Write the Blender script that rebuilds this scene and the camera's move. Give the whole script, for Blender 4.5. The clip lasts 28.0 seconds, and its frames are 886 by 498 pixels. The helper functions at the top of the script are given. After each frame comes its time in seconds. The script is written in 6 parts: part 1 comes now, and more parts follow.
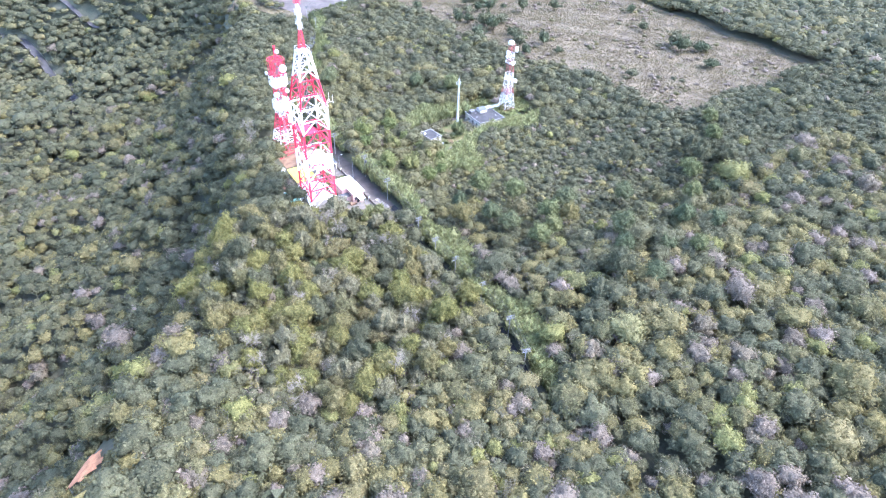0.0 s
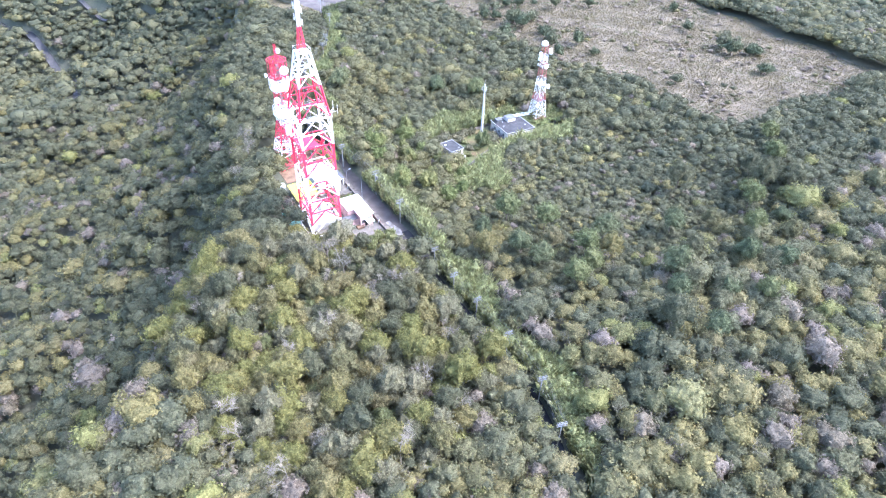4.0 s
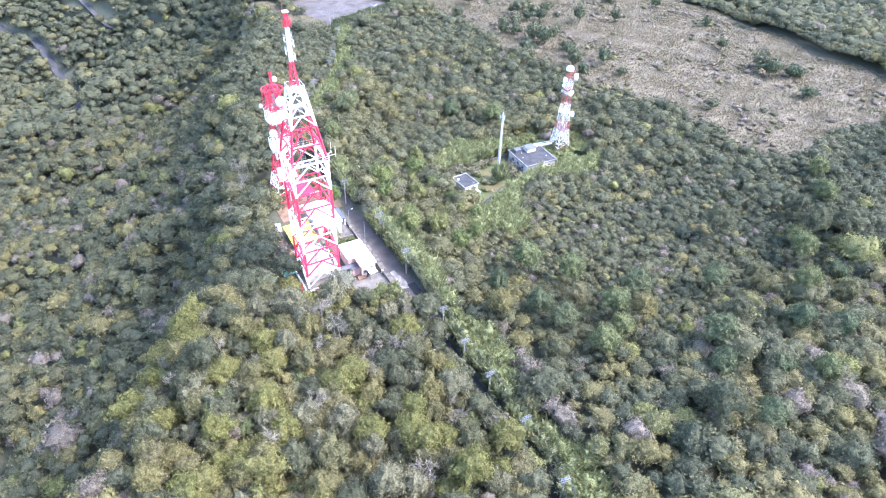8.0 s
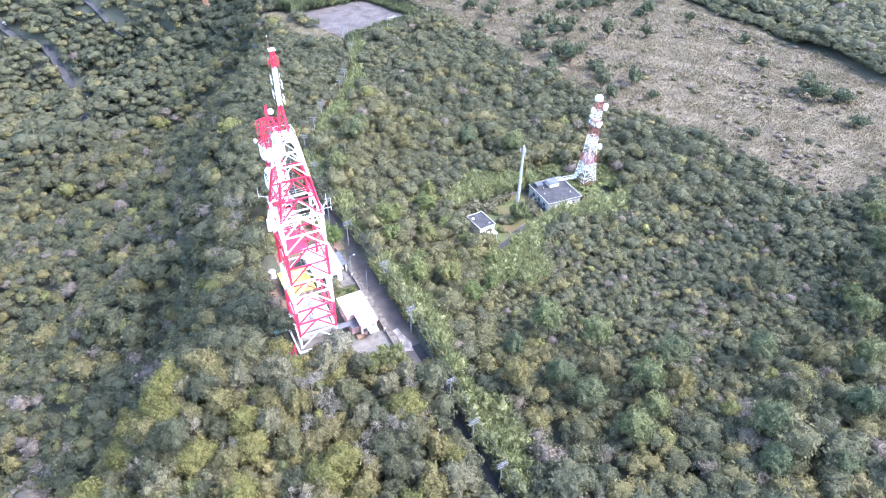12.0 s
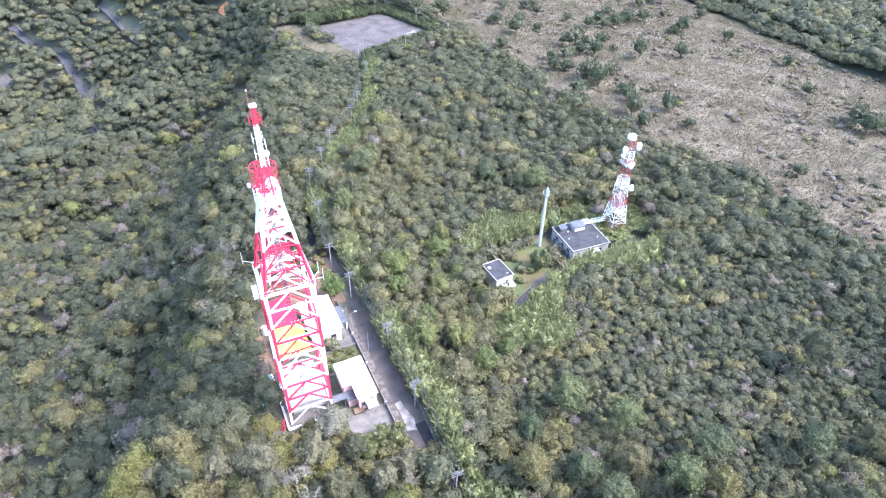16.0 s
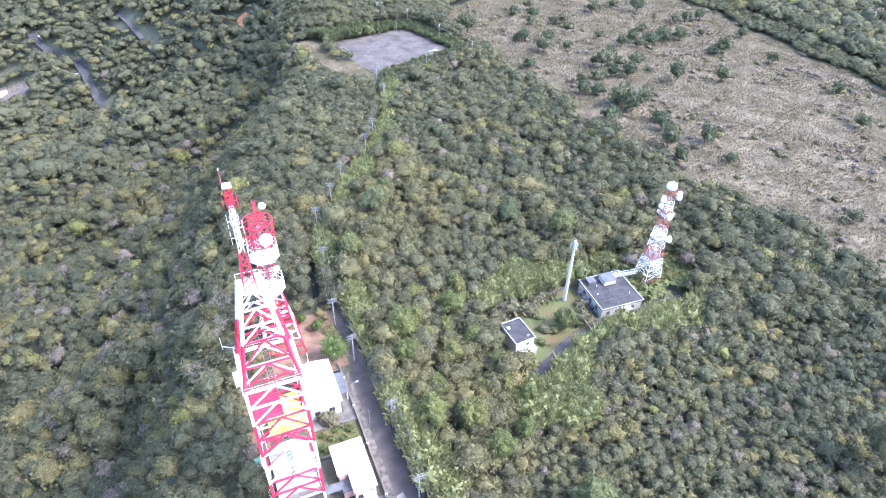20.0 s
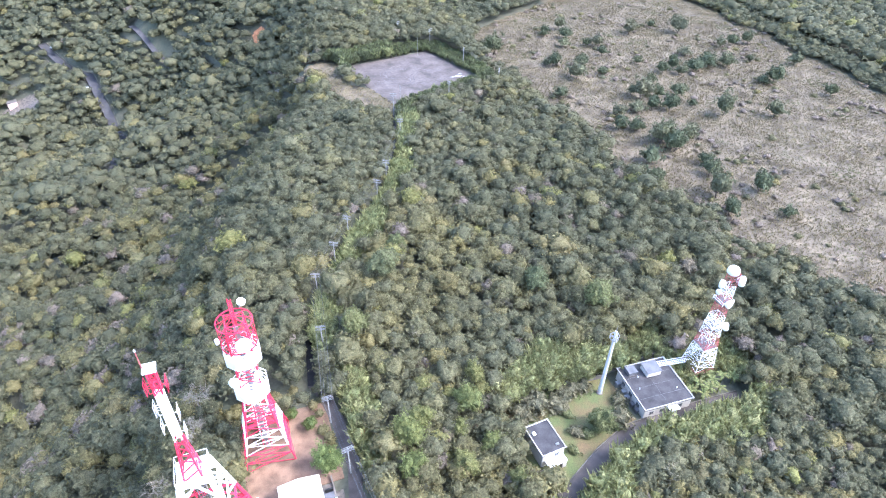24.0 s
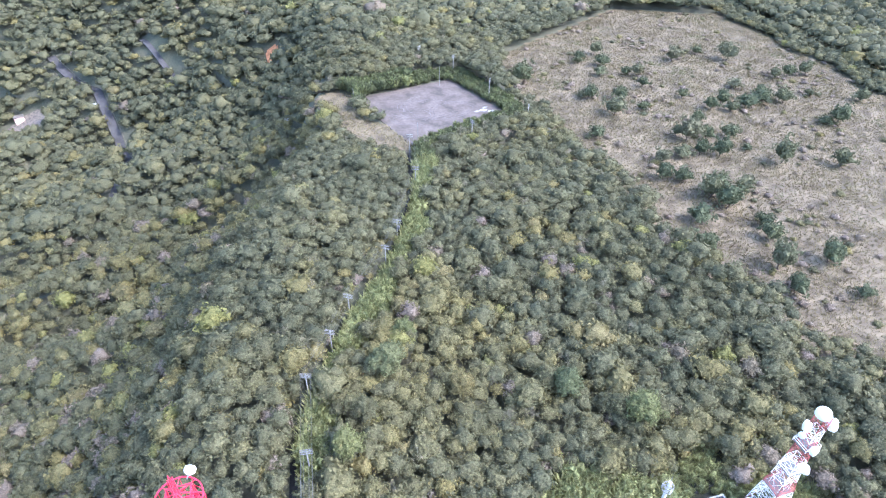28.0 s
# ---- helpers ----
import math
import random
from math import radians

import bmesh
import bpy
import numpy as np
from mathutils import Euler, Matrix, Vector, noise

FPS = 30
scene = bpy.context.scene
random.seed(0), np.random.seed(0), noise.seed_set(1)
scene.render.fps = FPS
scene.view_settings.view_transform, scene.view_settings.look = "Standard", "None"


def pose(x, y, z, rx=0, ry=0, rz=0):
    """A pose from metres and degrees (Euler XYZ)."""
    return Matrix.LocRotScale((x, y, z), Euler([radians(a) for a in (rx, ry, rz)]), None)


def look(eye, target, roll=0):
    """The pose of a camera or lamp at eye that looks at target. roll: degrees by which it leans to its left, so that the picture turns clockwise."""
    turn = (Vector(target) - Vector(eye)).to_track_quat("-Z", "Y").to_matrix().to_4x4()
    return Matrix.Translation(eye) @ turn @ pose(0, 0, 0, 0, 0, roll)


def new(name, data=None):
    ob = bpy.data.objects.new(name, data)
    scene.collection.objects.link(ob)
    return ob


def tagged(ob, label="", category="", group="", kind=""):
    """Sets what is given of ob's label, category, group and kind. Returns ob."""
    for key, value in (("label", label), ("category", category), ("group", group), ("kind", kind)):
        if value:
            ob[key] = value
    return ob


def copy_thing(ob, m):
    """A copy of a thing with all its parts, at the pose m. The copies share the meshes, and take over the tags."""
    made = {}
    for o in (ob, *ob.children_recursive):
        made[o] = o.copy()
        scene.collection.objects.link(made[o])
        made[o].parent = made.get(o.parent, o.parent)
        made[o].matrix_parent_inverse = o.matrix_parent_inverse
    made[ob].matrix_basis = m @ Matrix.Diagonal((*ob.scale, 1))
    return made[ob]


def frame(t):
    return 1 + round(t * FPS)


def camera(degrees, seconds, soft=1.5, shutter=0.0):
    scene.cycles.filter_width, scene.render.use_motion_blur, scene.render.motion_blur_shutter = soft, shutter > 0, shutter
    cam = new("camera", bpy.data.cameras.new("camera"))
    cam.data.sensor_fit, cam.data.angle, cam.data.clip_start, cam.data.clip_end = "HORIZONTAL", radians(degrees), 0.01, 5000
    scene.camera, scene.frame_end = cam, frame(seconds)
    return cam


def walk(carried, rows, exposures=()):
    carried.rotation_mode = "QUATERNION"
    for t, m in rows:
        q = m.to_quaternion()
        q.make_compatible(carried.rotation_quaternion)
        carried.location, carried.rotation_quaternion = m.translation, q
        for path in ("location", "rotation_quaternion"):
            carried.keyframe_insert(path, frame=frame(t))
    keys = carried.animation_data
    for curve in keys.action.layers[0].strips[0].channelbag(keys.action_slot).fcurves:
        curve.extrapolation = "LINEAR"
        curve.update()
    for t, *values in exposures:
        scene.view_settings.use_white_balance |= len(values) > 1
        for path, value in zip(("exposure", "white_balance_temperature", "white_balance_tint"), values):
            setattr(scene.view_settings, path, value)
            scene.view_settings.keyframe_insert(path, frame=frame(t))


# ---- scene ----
cam = camera(71.18, 28.0, soft=1.1)
ROWS = [
    (0.0, 1.63, 0.64, 117.14, 51.58, -1.65, -33.44),
    (0.5, 3.67, 3.82, 115.50, 51.54, -1.64, -33.19),
    (1.0, 5.68, 6.90, 113.89, 51.49, -1.63, -32.92),
    (1.5, 7.63, 9.89, 112.31, 51.46, -1.63, -32.63),
    (2.0, 9.51, 12.72, 110.76, 51.42, -1.63, -32.33),
    (2.5, 11.36, 15.49, 109.29, 51.38, -1.62, -32.06),
    (3.0, 13.18, 18.31, 108.27, 51.32, -1.61, -31.79),
    (3.5, 15.06, 21.20, 108.08, 51.27, -1.59, -31.51),
    (5.5, 22.12, 32.20, 108.17, 51.17, -1.59, -30.63),
    (6.0, 23.80, 34.65, 108.06, 51.15, -1.57, -30.42),
    (6.5, 25.29, 36.91, 107.93, 51.17, -1.57, -30.23),
    (7.0, 26.87, 39.27, 107.76, 51.15, -1.55, -30.02),
    (7.5, 28.46, 41.57, 107.59, 51.15, -1.54, -29.81),
    (8.0, 30.02, 43.87, 107.44, 51.14, -1.52, -29.57),
    (8.5, 31.59, 46.21, 107.26, 51.14, -1.50, -29.31),
    (9.0, 33.14, 48.56, 107.21, 51.12, -1.50, -29.05),
    (9.5, 34.70, 50.92, 107.15, 51.10, -1.48, -28.79),
    (10.0, 36.30, 53.24, 107.07, 51.08, -1.44, -28.52),
    (10.5, 37.88, 55.48, 107.02, 51.08, -1.42, -28.24),
    (11.0, 39.39, 57.76, 106.99, 51.08, -1.43, -27.99),
    (11.5, 40.92, 59.93, 106.93, 51.10, -1.40, -27.72),
    (12.0, 42.41, 62.12, 106.93, 51.09, -1.38, -27.47),
    (12.5, 43.88, 64.33, 106.93, 51.12, -1.37, -27.21),
    (14.5, 49.63, 73.21, 107.01, 51.09, -1.33, -26.05),
    (15.0, 51.03, 75.47, 107.08, 51.10, -1.30, -25.73),
    (15.5, 52.40, 77.75, 107.15, 51.09, -1.28, -25.44),
    (16.0, 53.76, 80.00, 107.22, 51.09, -1.26, -25.14),
    (16.5, 55.07, 82.22, 107.28, 51.09, -1.24, -24.83),
    (17.0, 56.38, 84.44, 107.37, 51.08, -1.23, -24.51),
    (17.5, 57.65, 86.62, 107.44, 51.10, -1.20, -24.22),
    (18.0, 58.87, 88.83, 107.56, 51.10, -1.19, -23.91),
    (18.5, 60.08, 91.03, 107.65, 51.11, -1.16, -23.61),
    (19.0, 61.29, 93.28, 107.80, 51.11, -1.15, -23.29),
    (19.5, 62.51, 95.56, 107.91, 51.10, -1.13, -22.97),
    (20.0, 63.68, 97.97, 107.99, 51.11, -1.12, -22.66),
    (20.5, 64.95, 100.52, 108.03, 51.15, -1.10, -22.35),
    (22.5, 70.40, 113.15, 108.17, 51.07, -1.07, -21.17),
    (23.0, 72.01, 116.71, 108.22, 51.08, -1.04, -20.87),
    (23.5, 73.60, 120.37, 108.26, 51.07, -1.02, -20.55),
    (24.0, 75.23, 124.03, 108.32, 51.06, -0.98, -20.24),
    (24.5, 76.76, 127.75, 108.50, 51.01, -0.96, -19.95),
    (25.0, 78.31, 131.42, 108.60, 51.00, -0.94, -19.67),
    (25.5, 79.87, 135.07, 108.65, 51.00, -0.92, -19.39),
    (26.0, 81.39, 138.71, 108.74, 50.99, -0.90, -19.12),
    (26.5, 82.93, 142.40, 108.71, 50.99, -0.88, -18.80),
    (27.0, 84.38, 146.15, 108.83, 50.93, -0.87, -18.45),
    (27.5, 85.81, 149.88, 108.89, 50.93, -0.85, -18.09),
    (28.0, 87.20, 153.66, 108.96, 50.90, -0.85, -17.71),
]
walk(cam, [(t, pose(x, y, z, rx, ry, rz)) for t, x, y, z, rx, ry, rz in ROWS], [(0.0, 2.88, 5180, 16), (10.0, 2.77, 5220, 16), (17.0, 2.62, 5250, 16), (28.0, 2.63, 5260, 15)])

# ---- light ----
SUN = Vector((0.60, -0.44, 0.84)).normalized()
world = bpy.data.worlds.new("world")
scene.world = world
world.use_nodes = True
wn = world.node_tree
sky = wn.nodes.new("ShaderNodeTexSky")
sky.sky_type, sky.sun_disc = "NISHITA", False
sky.sun_elevation = math.asin(SUN.z)
sky.sun_rotation = math.atan2(SUN.x, SUN.y)
sky.air_density, sky.dust_density = 1.2, 3.0
wn.links.new(sky.outputs[0], wn.nodes["Background"].inputs[0])
wn.nodes["Background"].inputs[1].default_value = 0.15
sun_data = bpy.data.lights.new("sun", "SUN")
sun_data.energy, sun_data.angle, sun_data.color = 0.86, radians(10.0), (1.0, 0.95, 0.87)
sun = new("sun", sun_data)
sun.matrix_world = look(SUN * 300, (0, 0, 0))


# ---- materials ----
def mat(name, colour, rough=0.7, metal=0.0, vary=0.15, scale=3.0, fine=40.0, bump=0.0, second=None, spec=0.4):
    """A painted, mineral or metal surface: base colour with stains at one scale and grain at another."""
    m = bpy.data.materials.new(name)
    m.use_nodes = True
    nt = m.node_tree
    b = nt.nodes["Principled BSDF"]
    b.inputs["Roughness"].default_value, b.inputs["Metallic"].default_value = rough, metal
    b.inputs["Specular IOR Level"].default_value = spec
    co = nt.nodes.new("ShaderNodeTexCoord")
    n1, n2 = nt.nodes.new("ShaderNodeTexNoise"), nt.nodes.new("ShaderNodeTexNoise")
    n1.inputs["Scale"].default_value, n2.inputs["Scale"].default_value = scale * 0.1, fine * 0.1
    n1.inputs["Detail"].default_value, n2.inputs["Detail"].default_value = 6, 3
    for n in (n1, n2):
        nt.links.new(co.outputs["Object"], n.inputs["Vector"])
    dark = second or tuple(c * (1 - 2 * vary) for c in colour)
    light = tuple(min(1, c * (1 + vary)) for c in colour)
    ramp = nt.nodes.new("ShaderNodeValToRGB")
    ramp.color_ramp.elements[0].position, ramp.color_ramp.elements[1].position = 0.32, 0.62
    ramp.color_ramp.elements[0].color, ramp.color_ramp.elements[1].color = (*dark, 1), (*light, 1)
    nt.links.new(n1.outputs["Fac"], ramp.inputs["Fac"])
    mix = nt.nodes.new("ShaderNodeMix")
    mix.data_type, mix.blend_type = "RGBA", "OVERLAY"
    mix.inputs["Factor"].default_value = min(1, vary * 2)
    nt.links.new(ramp.outputs[0], mix.inputs["A"])
    nt.links.new(n2.outputs["Fac"], mix.inputs["B"])
    nt.links.new(mix.outputs["Result"], b.inputs["Base Color"])
    if bump:
        bp = nt.nodes.new("ShaderNodeBump")
        bp.inputs["Strength"].default_value, bp.inputs["Distance"].default_value = bump, 0.05
        nt.links.new(n2.outputs["Fac"], bp.inputs["Height"])
        nt.links.new(bp.outputs[0], b.inputs["Normal"])
    return m


def foliage(name, stops, rough=0.7, through_leaf=0.25, by="tint", spread=0.4):
    """Leaves: a ramp of leaf colours picked by the plant's own tint, each leaf a little lighter or darker."""
    m = bpy.data.materials.new(name)
    m.use_nodes = True
    nt = m.node_tree
    b = nt.nodes["Principled BSDF"]
    b.inputs["Roughness"].default_value = rough
    b.inputs["Specular IOR Level"].default_value = 0.12
    ramp = nt.nodes.new("ShaderNodeValToRGB")
    el = ramp.color_ramp.elements
    while len(el) < len(stops):
        el.new(0.5)
    for e, (pos, col) in zip(el, stops):
        e.position, e.color = pos, (*col, 1)
    if by == "tint":
        src = nt.nodes.new("ShaderNodeAttribute")
        src.attribute_name = "tint"
        nt.links.new(src.outputs["Fac"], ramp.inputs["Fac"])
    else:
        src = nt.nodes.new("ShaderNodeObjectInfo")
        nt.links.new(src.outputs["Random"], ramp.inputs["Fac"])
    geo = nt.nodes.new("ShaderNodeNewGeometry")
    ma = nt.nodes.new("ShaderNodeMath")
    ma.operation = "MULTIPLY_ADD"
    ma.inputs[1].default_value, ma.inputs[2].default_value = spread, 1 - spread / 2
    nt.links.new(geo.outputs["Random Per Island"], ma.inputs[0])
    # single leaves within a clump: fine light and dark grain, and a rough surface
    co = nt.nodes.new("ShaderNodeTexCoord")
    grain = nt.nodes.new("ShaderNodeTexNoise")
    grain.inputs["Scale"].default_value, grain.inputs["Detail"].default_value = 3.2, 4
    nt.links.new(co.outputs["Object"], grain.inputs["Vector"])
    span = nt.nodes.new("ShaderNodeMapRange")
    span.inputs["From Min"].default_value, span.inputs["From Max"].default_value = 0.36, 0.66
    span.inputs["To Min"].default_value, span.inputs["To Max"].default_value = 0.70, 1.32
    nt.links.new(grain.outputs["Fac"], span.inputs["Value"])
    both = nt.nodes.new("ShaderNodeMath")
    both.operation = "MULTIPLY"
    nt.links.new(ma.outputs[0], both.inputs[0])
    nt.links.new(span.outputs[0], both.inputs[1])
    bump = nt.nodes.new("ShaderNodeBump")
    bump.inputs["Strength"].default_value, bump.inputs["Distance"].default_value = 0.7, 0.25
    nt.links.new(grain.outputs["Fac"], bump.inputs["Height"])
    nt.links.new(bump.outputs[0], b.inputs["Normal"])
    mul = nt.nodes.new("ShaderNodeVectorMath")
    mul.operation = "SCALE"
    nt.links.new(ramp.outputs[0], mul.inputs[0])
    nt.links.new(both.outputs[0], mul.inputs["Scale"])
    nt.links.new(mul.outputs[0], b.inputs["Base Color"])
    if through_leaf:
        tr = nt.nodes.new("ShaderNodeBsdfTranslucent")
        nt.links.new(mul.outputs[0], tr.inputs[0])
        mx = nt.nodes.new("ShaderNodeMixShader")
        mx.inputs[0].default_value = through_leaf
        nt.links.new(b.outputs[0], mx.inputs[1])
        nt.links.new(tr.outputs[0], mx.inputs[2])
        nt.links.new(mx.outputs[0], nt.nodes["Material Output"].inputs[0])
    return m


LEAF_STOPS = [(0.0, (0.095, 0.097, 0.057)), (0.25, (0.125, 0.120, 0.066)), (0.45, (0.161, 0.145, 0.068)), (0.62, (0.194, 0.165, 0.067)), (0.76, (0.192, 0.165, 0.082)), (0.86, (0.200, 0.193, 0.067)), (0.93, (0.187, 0.153, 0.110)), (1.0, (0.214, 0.172, 0.135))]
M_LEAF = foliage("leaf", LEAF_STOPS, through_leaf=0.36)
M_TREE = foliage("tree_leaf", [(p / 0.76, c) for p, c in LEAF_STOPS[:5]], by="object", through_leaf=0.4)
M_BAMBOO = foliage("bamboo_leaf", [(0.0, (0.104, 0.115, 0.058)), (0.3, (0.172, 0.184, 0.078)), (0.5, (0.230, 0.238, 0.098)), (1.0, (0.295, 0.288, 0.130))], through_leaf=0.4)
M_GRASS = foliage("dry_grass_blade", [(0.0, (0.126, 0.103, 0.058)), (0.5, (0.182, 0.152, 0.080)), (0.85, (0.230, 0.196, 0.106)), (1.0, (0.136, 0.138, 0.062))], 0.75, 0.3)
M_BARE = mat("bare_wood", (0.215, 0.182, 0.136), 0.85, vary=0.2, fine=120)
M_TWIG = mat("bare_twigs", (0.172, 0.152, 0.098), 0.9, vary=0.25, scale=1.0, fine=60)
M_TRUNK = mat("bark", (0.13, 0.10, 0.075), 0.9, vary=0.25, fine=150, bump=0.4)
M_EARTH = mat("forest_floor", (0.085, 0.080, 0.052), 0.95, vary=0.25, scale=1.2, fine=12, bump=0.5, second=(0.075, 0.080, 0.050))
M_SOIL = mat("red_soil", (0.205, 0.128, 0.080), 0.95, vary=0.2, scale=4, fine=60, bump=0.4)
M_TAN = mat("field_soil", (0.140, 0.110, 0.070), 0.95, vary=0.25, scale=2, fine=30, bump=0.4)
M_LAWN = mat("lawn", (0.070, 0.080, 0.026), 0.9, vary=0.35, scale=2.5, fine=60, bump=0.5, second=(0.135, 0.092, 0.042))
M_ASPHALT = mat("asphalt", (0.100, 0.080, 0.066), 0.85, vary=0.14, scale=4, fine=90, bump=0.15)
M_FARROAD = mat("valley_asphalt", (0.062, 0.058, 0.058), 0.9, vary=0.15, scale=4, fine=80, bump=0.1)
M_VERGE = mat("dusty_verge", (0.15, 0.122, 0.096), 0.95, vary=0.25, scale=8, fine=70, bump=0.4)
M_DULLW = mat("dull_white_sheet", (0.50, 0.50, 0.49), 0.6, vary=0.12, scale=5, fine=40)
M_DARKROAD = mat("dark_path", (0.038, 0.036, 0.035), 1.0, vary=0.2, scale=4, fine=80, bump=0.2)
M_CONCRETE = mat("concrete", (0.172, 0.148, 0.122), 0.85, vary=0.18, scale=5, fine=60, bump=0.2)
M_COURT = mat("weathered_concrete", (0.100, 0.080, 0.068), 0.9, vary=0.2, scale=1.6, fine=9, bump=0.1)
M_WHITE = mat("white_paint", (0.82, 0.81, 0.80), 0.45, vary=0.05, scale=10, fine=90)
M_RED = mat("red_paint", (0.62, 0.035, 0.075), 0.42, vary=0.12, scale=10, fine=90)
M_FADED = mat("faded_red_paint", (0.36, 0.10, 0.09), 0.6, vary=0.2, scale=10, fine=90)
M_ROOFW = mat("white_roof_sheet", (0.80, 0.80, 0.78), 0.5, vary=0.05, scale=4, fine=30)
M_ROOFD = mat("dark_roof_felt", (0.047, 0.042, 0.041), 0.8, vary=0.22, scale=5, fine=50, bump=0.2)
M_WALLW = mat("white_wall", (0.52, 0.48, 0.42), 0.7, vary=0.08, scale=8, fine=60)
M_WALLP = mat("pink_wall", (0.66, 0.42, 0.36), 0.75, vary=0.12, scale=8, fine=60)
M_STEEL = mat("galvanised_steel", (0.27, 0.268, 0.262), 0.5, 0.4, vary=0.1, scale=10, fine=90)
M_PALEPOLE = mat("pale_pole_steel", (0.52, 0.52, 0.51), 0.5, 0.1, vary=0.08, scale=10, fine=90)
M_RIM = mat("weathered_rim", (0.36, 0.345, 0.32), 0.8, vary=0.15, scale=8, fine=60)
M_GREY = mat("grey_metal_sheet", (0.12, 0.115, 0.115), 0.5, vary=0.12, scale=8, fine=60)
M_DISH = mat("dish_white", (0.84, 0.84, 0.83), 0.4, vary=0.04, scale=8, fine=40)
M_YELLOW = mat("yellow_sheet", (0.78, 0.70, 0.06), 0.5, vary=0.08, scale=6, fine=50)
M_DARK = mat("dark_opening", (0.035, 0.038, 0.042), 0.4, vary=0.1)
M_WIRE = mat("wire", (0.10, 0.10, 0.10), 0.5, 0.3, vary=0.1)
M_GREEN = mat("green_net", (0.16, 0.30, 0.24), 0.7, vary=0.15, scale=6, fine=60)
M_WOOD = mat("weathered_pole_concrete", (0.28, 0.265, 0.245), 0.85, vary=0.12, scale=8, fine=60)


# ---- geometry helpers ----
class Geo:
    """Collects plain solids into one mesh."""

    def __init__(self):
        self.v, self.f, self.m = [], [], []

    def add(self, verts, faces, mi=0):
        o = len(self.v)
        self.v += [tuple(p) for p in verts]
        self.f += [tuple(i + o for i in f) for f in faces]
        self.m += [mi] * len(faces)
        return self

    def beam(self, p, q, w, d=None, mi=0, up=(0, 0, 1)):
        p, q = Vector(p), Vector(q)
        z = (q - p).normalized()
        u = Vector(up)
        if abs(z.dot(u)) > 0.98:
            u = Vector((1, 0, 0))
        x = z.cross(u).normalized()
        y = x.cross(z)
        a, b = w / 2, (d or w) / 2
        c = [e + x * sx * a + y * sy * b for e in (p, q) for sx, sy in ((-1, -1), (1, -1), (1, 1), (-1, 1))]
        return self.add(c, [(3, 2, 1, 0), (4, 5, 6, 7), (0, 1, 5, 4), (1, 2, 6, 5), (2, 3, 7, 6), (3, 0, 4, 7)], mi)

    def box(self, x0, y0, z0, x1, y1, z1, mi=0):
        c = [(x, y, z) for z in (z0, z1) for x, y in ((x0, y0), (x1, y0), (x1, y1), (x0, y1))]
        return self.add(c, [(3, 2, 1, 0), (4, 5, 6, 7), (0, 1, 5, 4), (1, 2, 6, 5), (2, 3, 7, 6), (3, 0, 4, 7)], mi)

    def tube(self, p, q, r0, r1=None, n=8, mi=0, caps=True):
        p, q = Vector(p), Vector(q)
        r1 = r0 if r1 is None else r1
        z = (q - p).normalized()
        x = z.cross(Vector((0, 0, 1)) if abs(z.z) < 0.95 else Vector((1, 0, 0))).normalized()
        y = z.cross(x)
        c = []
        for e, r in ((p, r0), (q, r1)):
            c += [e + (x * math.cos(2 * math.pi * k / n) + y * math.sin(2 * math.pi * k / n)) * r for k in range(n)]
        f = [(k, (k + 1) % n, n + (k + 1) % n, n + k) for k in range(n)]
        if caps:
            f += [tuple(range(n))[::-1], tuple(range(n, 2 * n))]
        return self.add(c, f, mi)

    def ring(self, c, r, t, n=24, mi=0):
        pts = [(c[0] + r * math.cos(2 * math.pi * k / n), c[1] + r * math.sin(2 * math.pi * k / n), c[2]) for k in range(n)]
        for k in range(n):
            self.beam(pts[k], pts[(k + 1) % n], t, t, mi)
        return self

    def revolve(self, origin, axis, profile, n=20, mi=0):
        """profile: (radius, distance along the axis) from one end to the other."""
        o, z = Vector(origin), Vector(axis).normalized()
        x = z.cross(Vector((0, 0, 1)) if abs(z.z) < 0.95 else Vector((1, 0, 0))).normalized()
        y = z.cross(x)
        c, f = [], []
        for r, h in profile:
            c += [o + z * h + (x * math.cos(2 * math.pi * k / n) + y * math.sin(2 * math.pi * k / n)) * r for k in range(n)]
        for j in range(len(profile) - 1):
            f += [(j * n + k, j * n + (k + 1) % n, (j + 1) * n + (k + 1) % n, (j + 1) * n + k) for k in range(n)]
        f += [tuple(range(n))[::-1], tuple(range((len(profile) - 1) * n, len(profile) * n))]
        return self.add(c, f, mi)

    def mesh(self, name, mats):
        me = bpy.data.meshes.new(name)
        me.from_pydata(self.v, [], self.f)
        for m in mats if isinstance(mats, (list, tuple)) else [mats]:
            me.materials.append(m)
        me.polygons.foreach_set("material_index", self.m)
        me.update()
        return me


def part(name, g, material, parent=None, label="", category="", group="", kind=""):
    ob = new(name, g.mesh(name, material))
    ob.parent = parent
    return tagged(ob, label, category, group, kind)


def thing(name, label, category, group="", kind="", at=(0, 0, 0), rz=0):
    ob = new(name)
    ob.empty_display_size = 0.2
    ob.matrix_world = pose(*at, 0, 0, rz)
    return tagged(ob, label, category, group, kind)


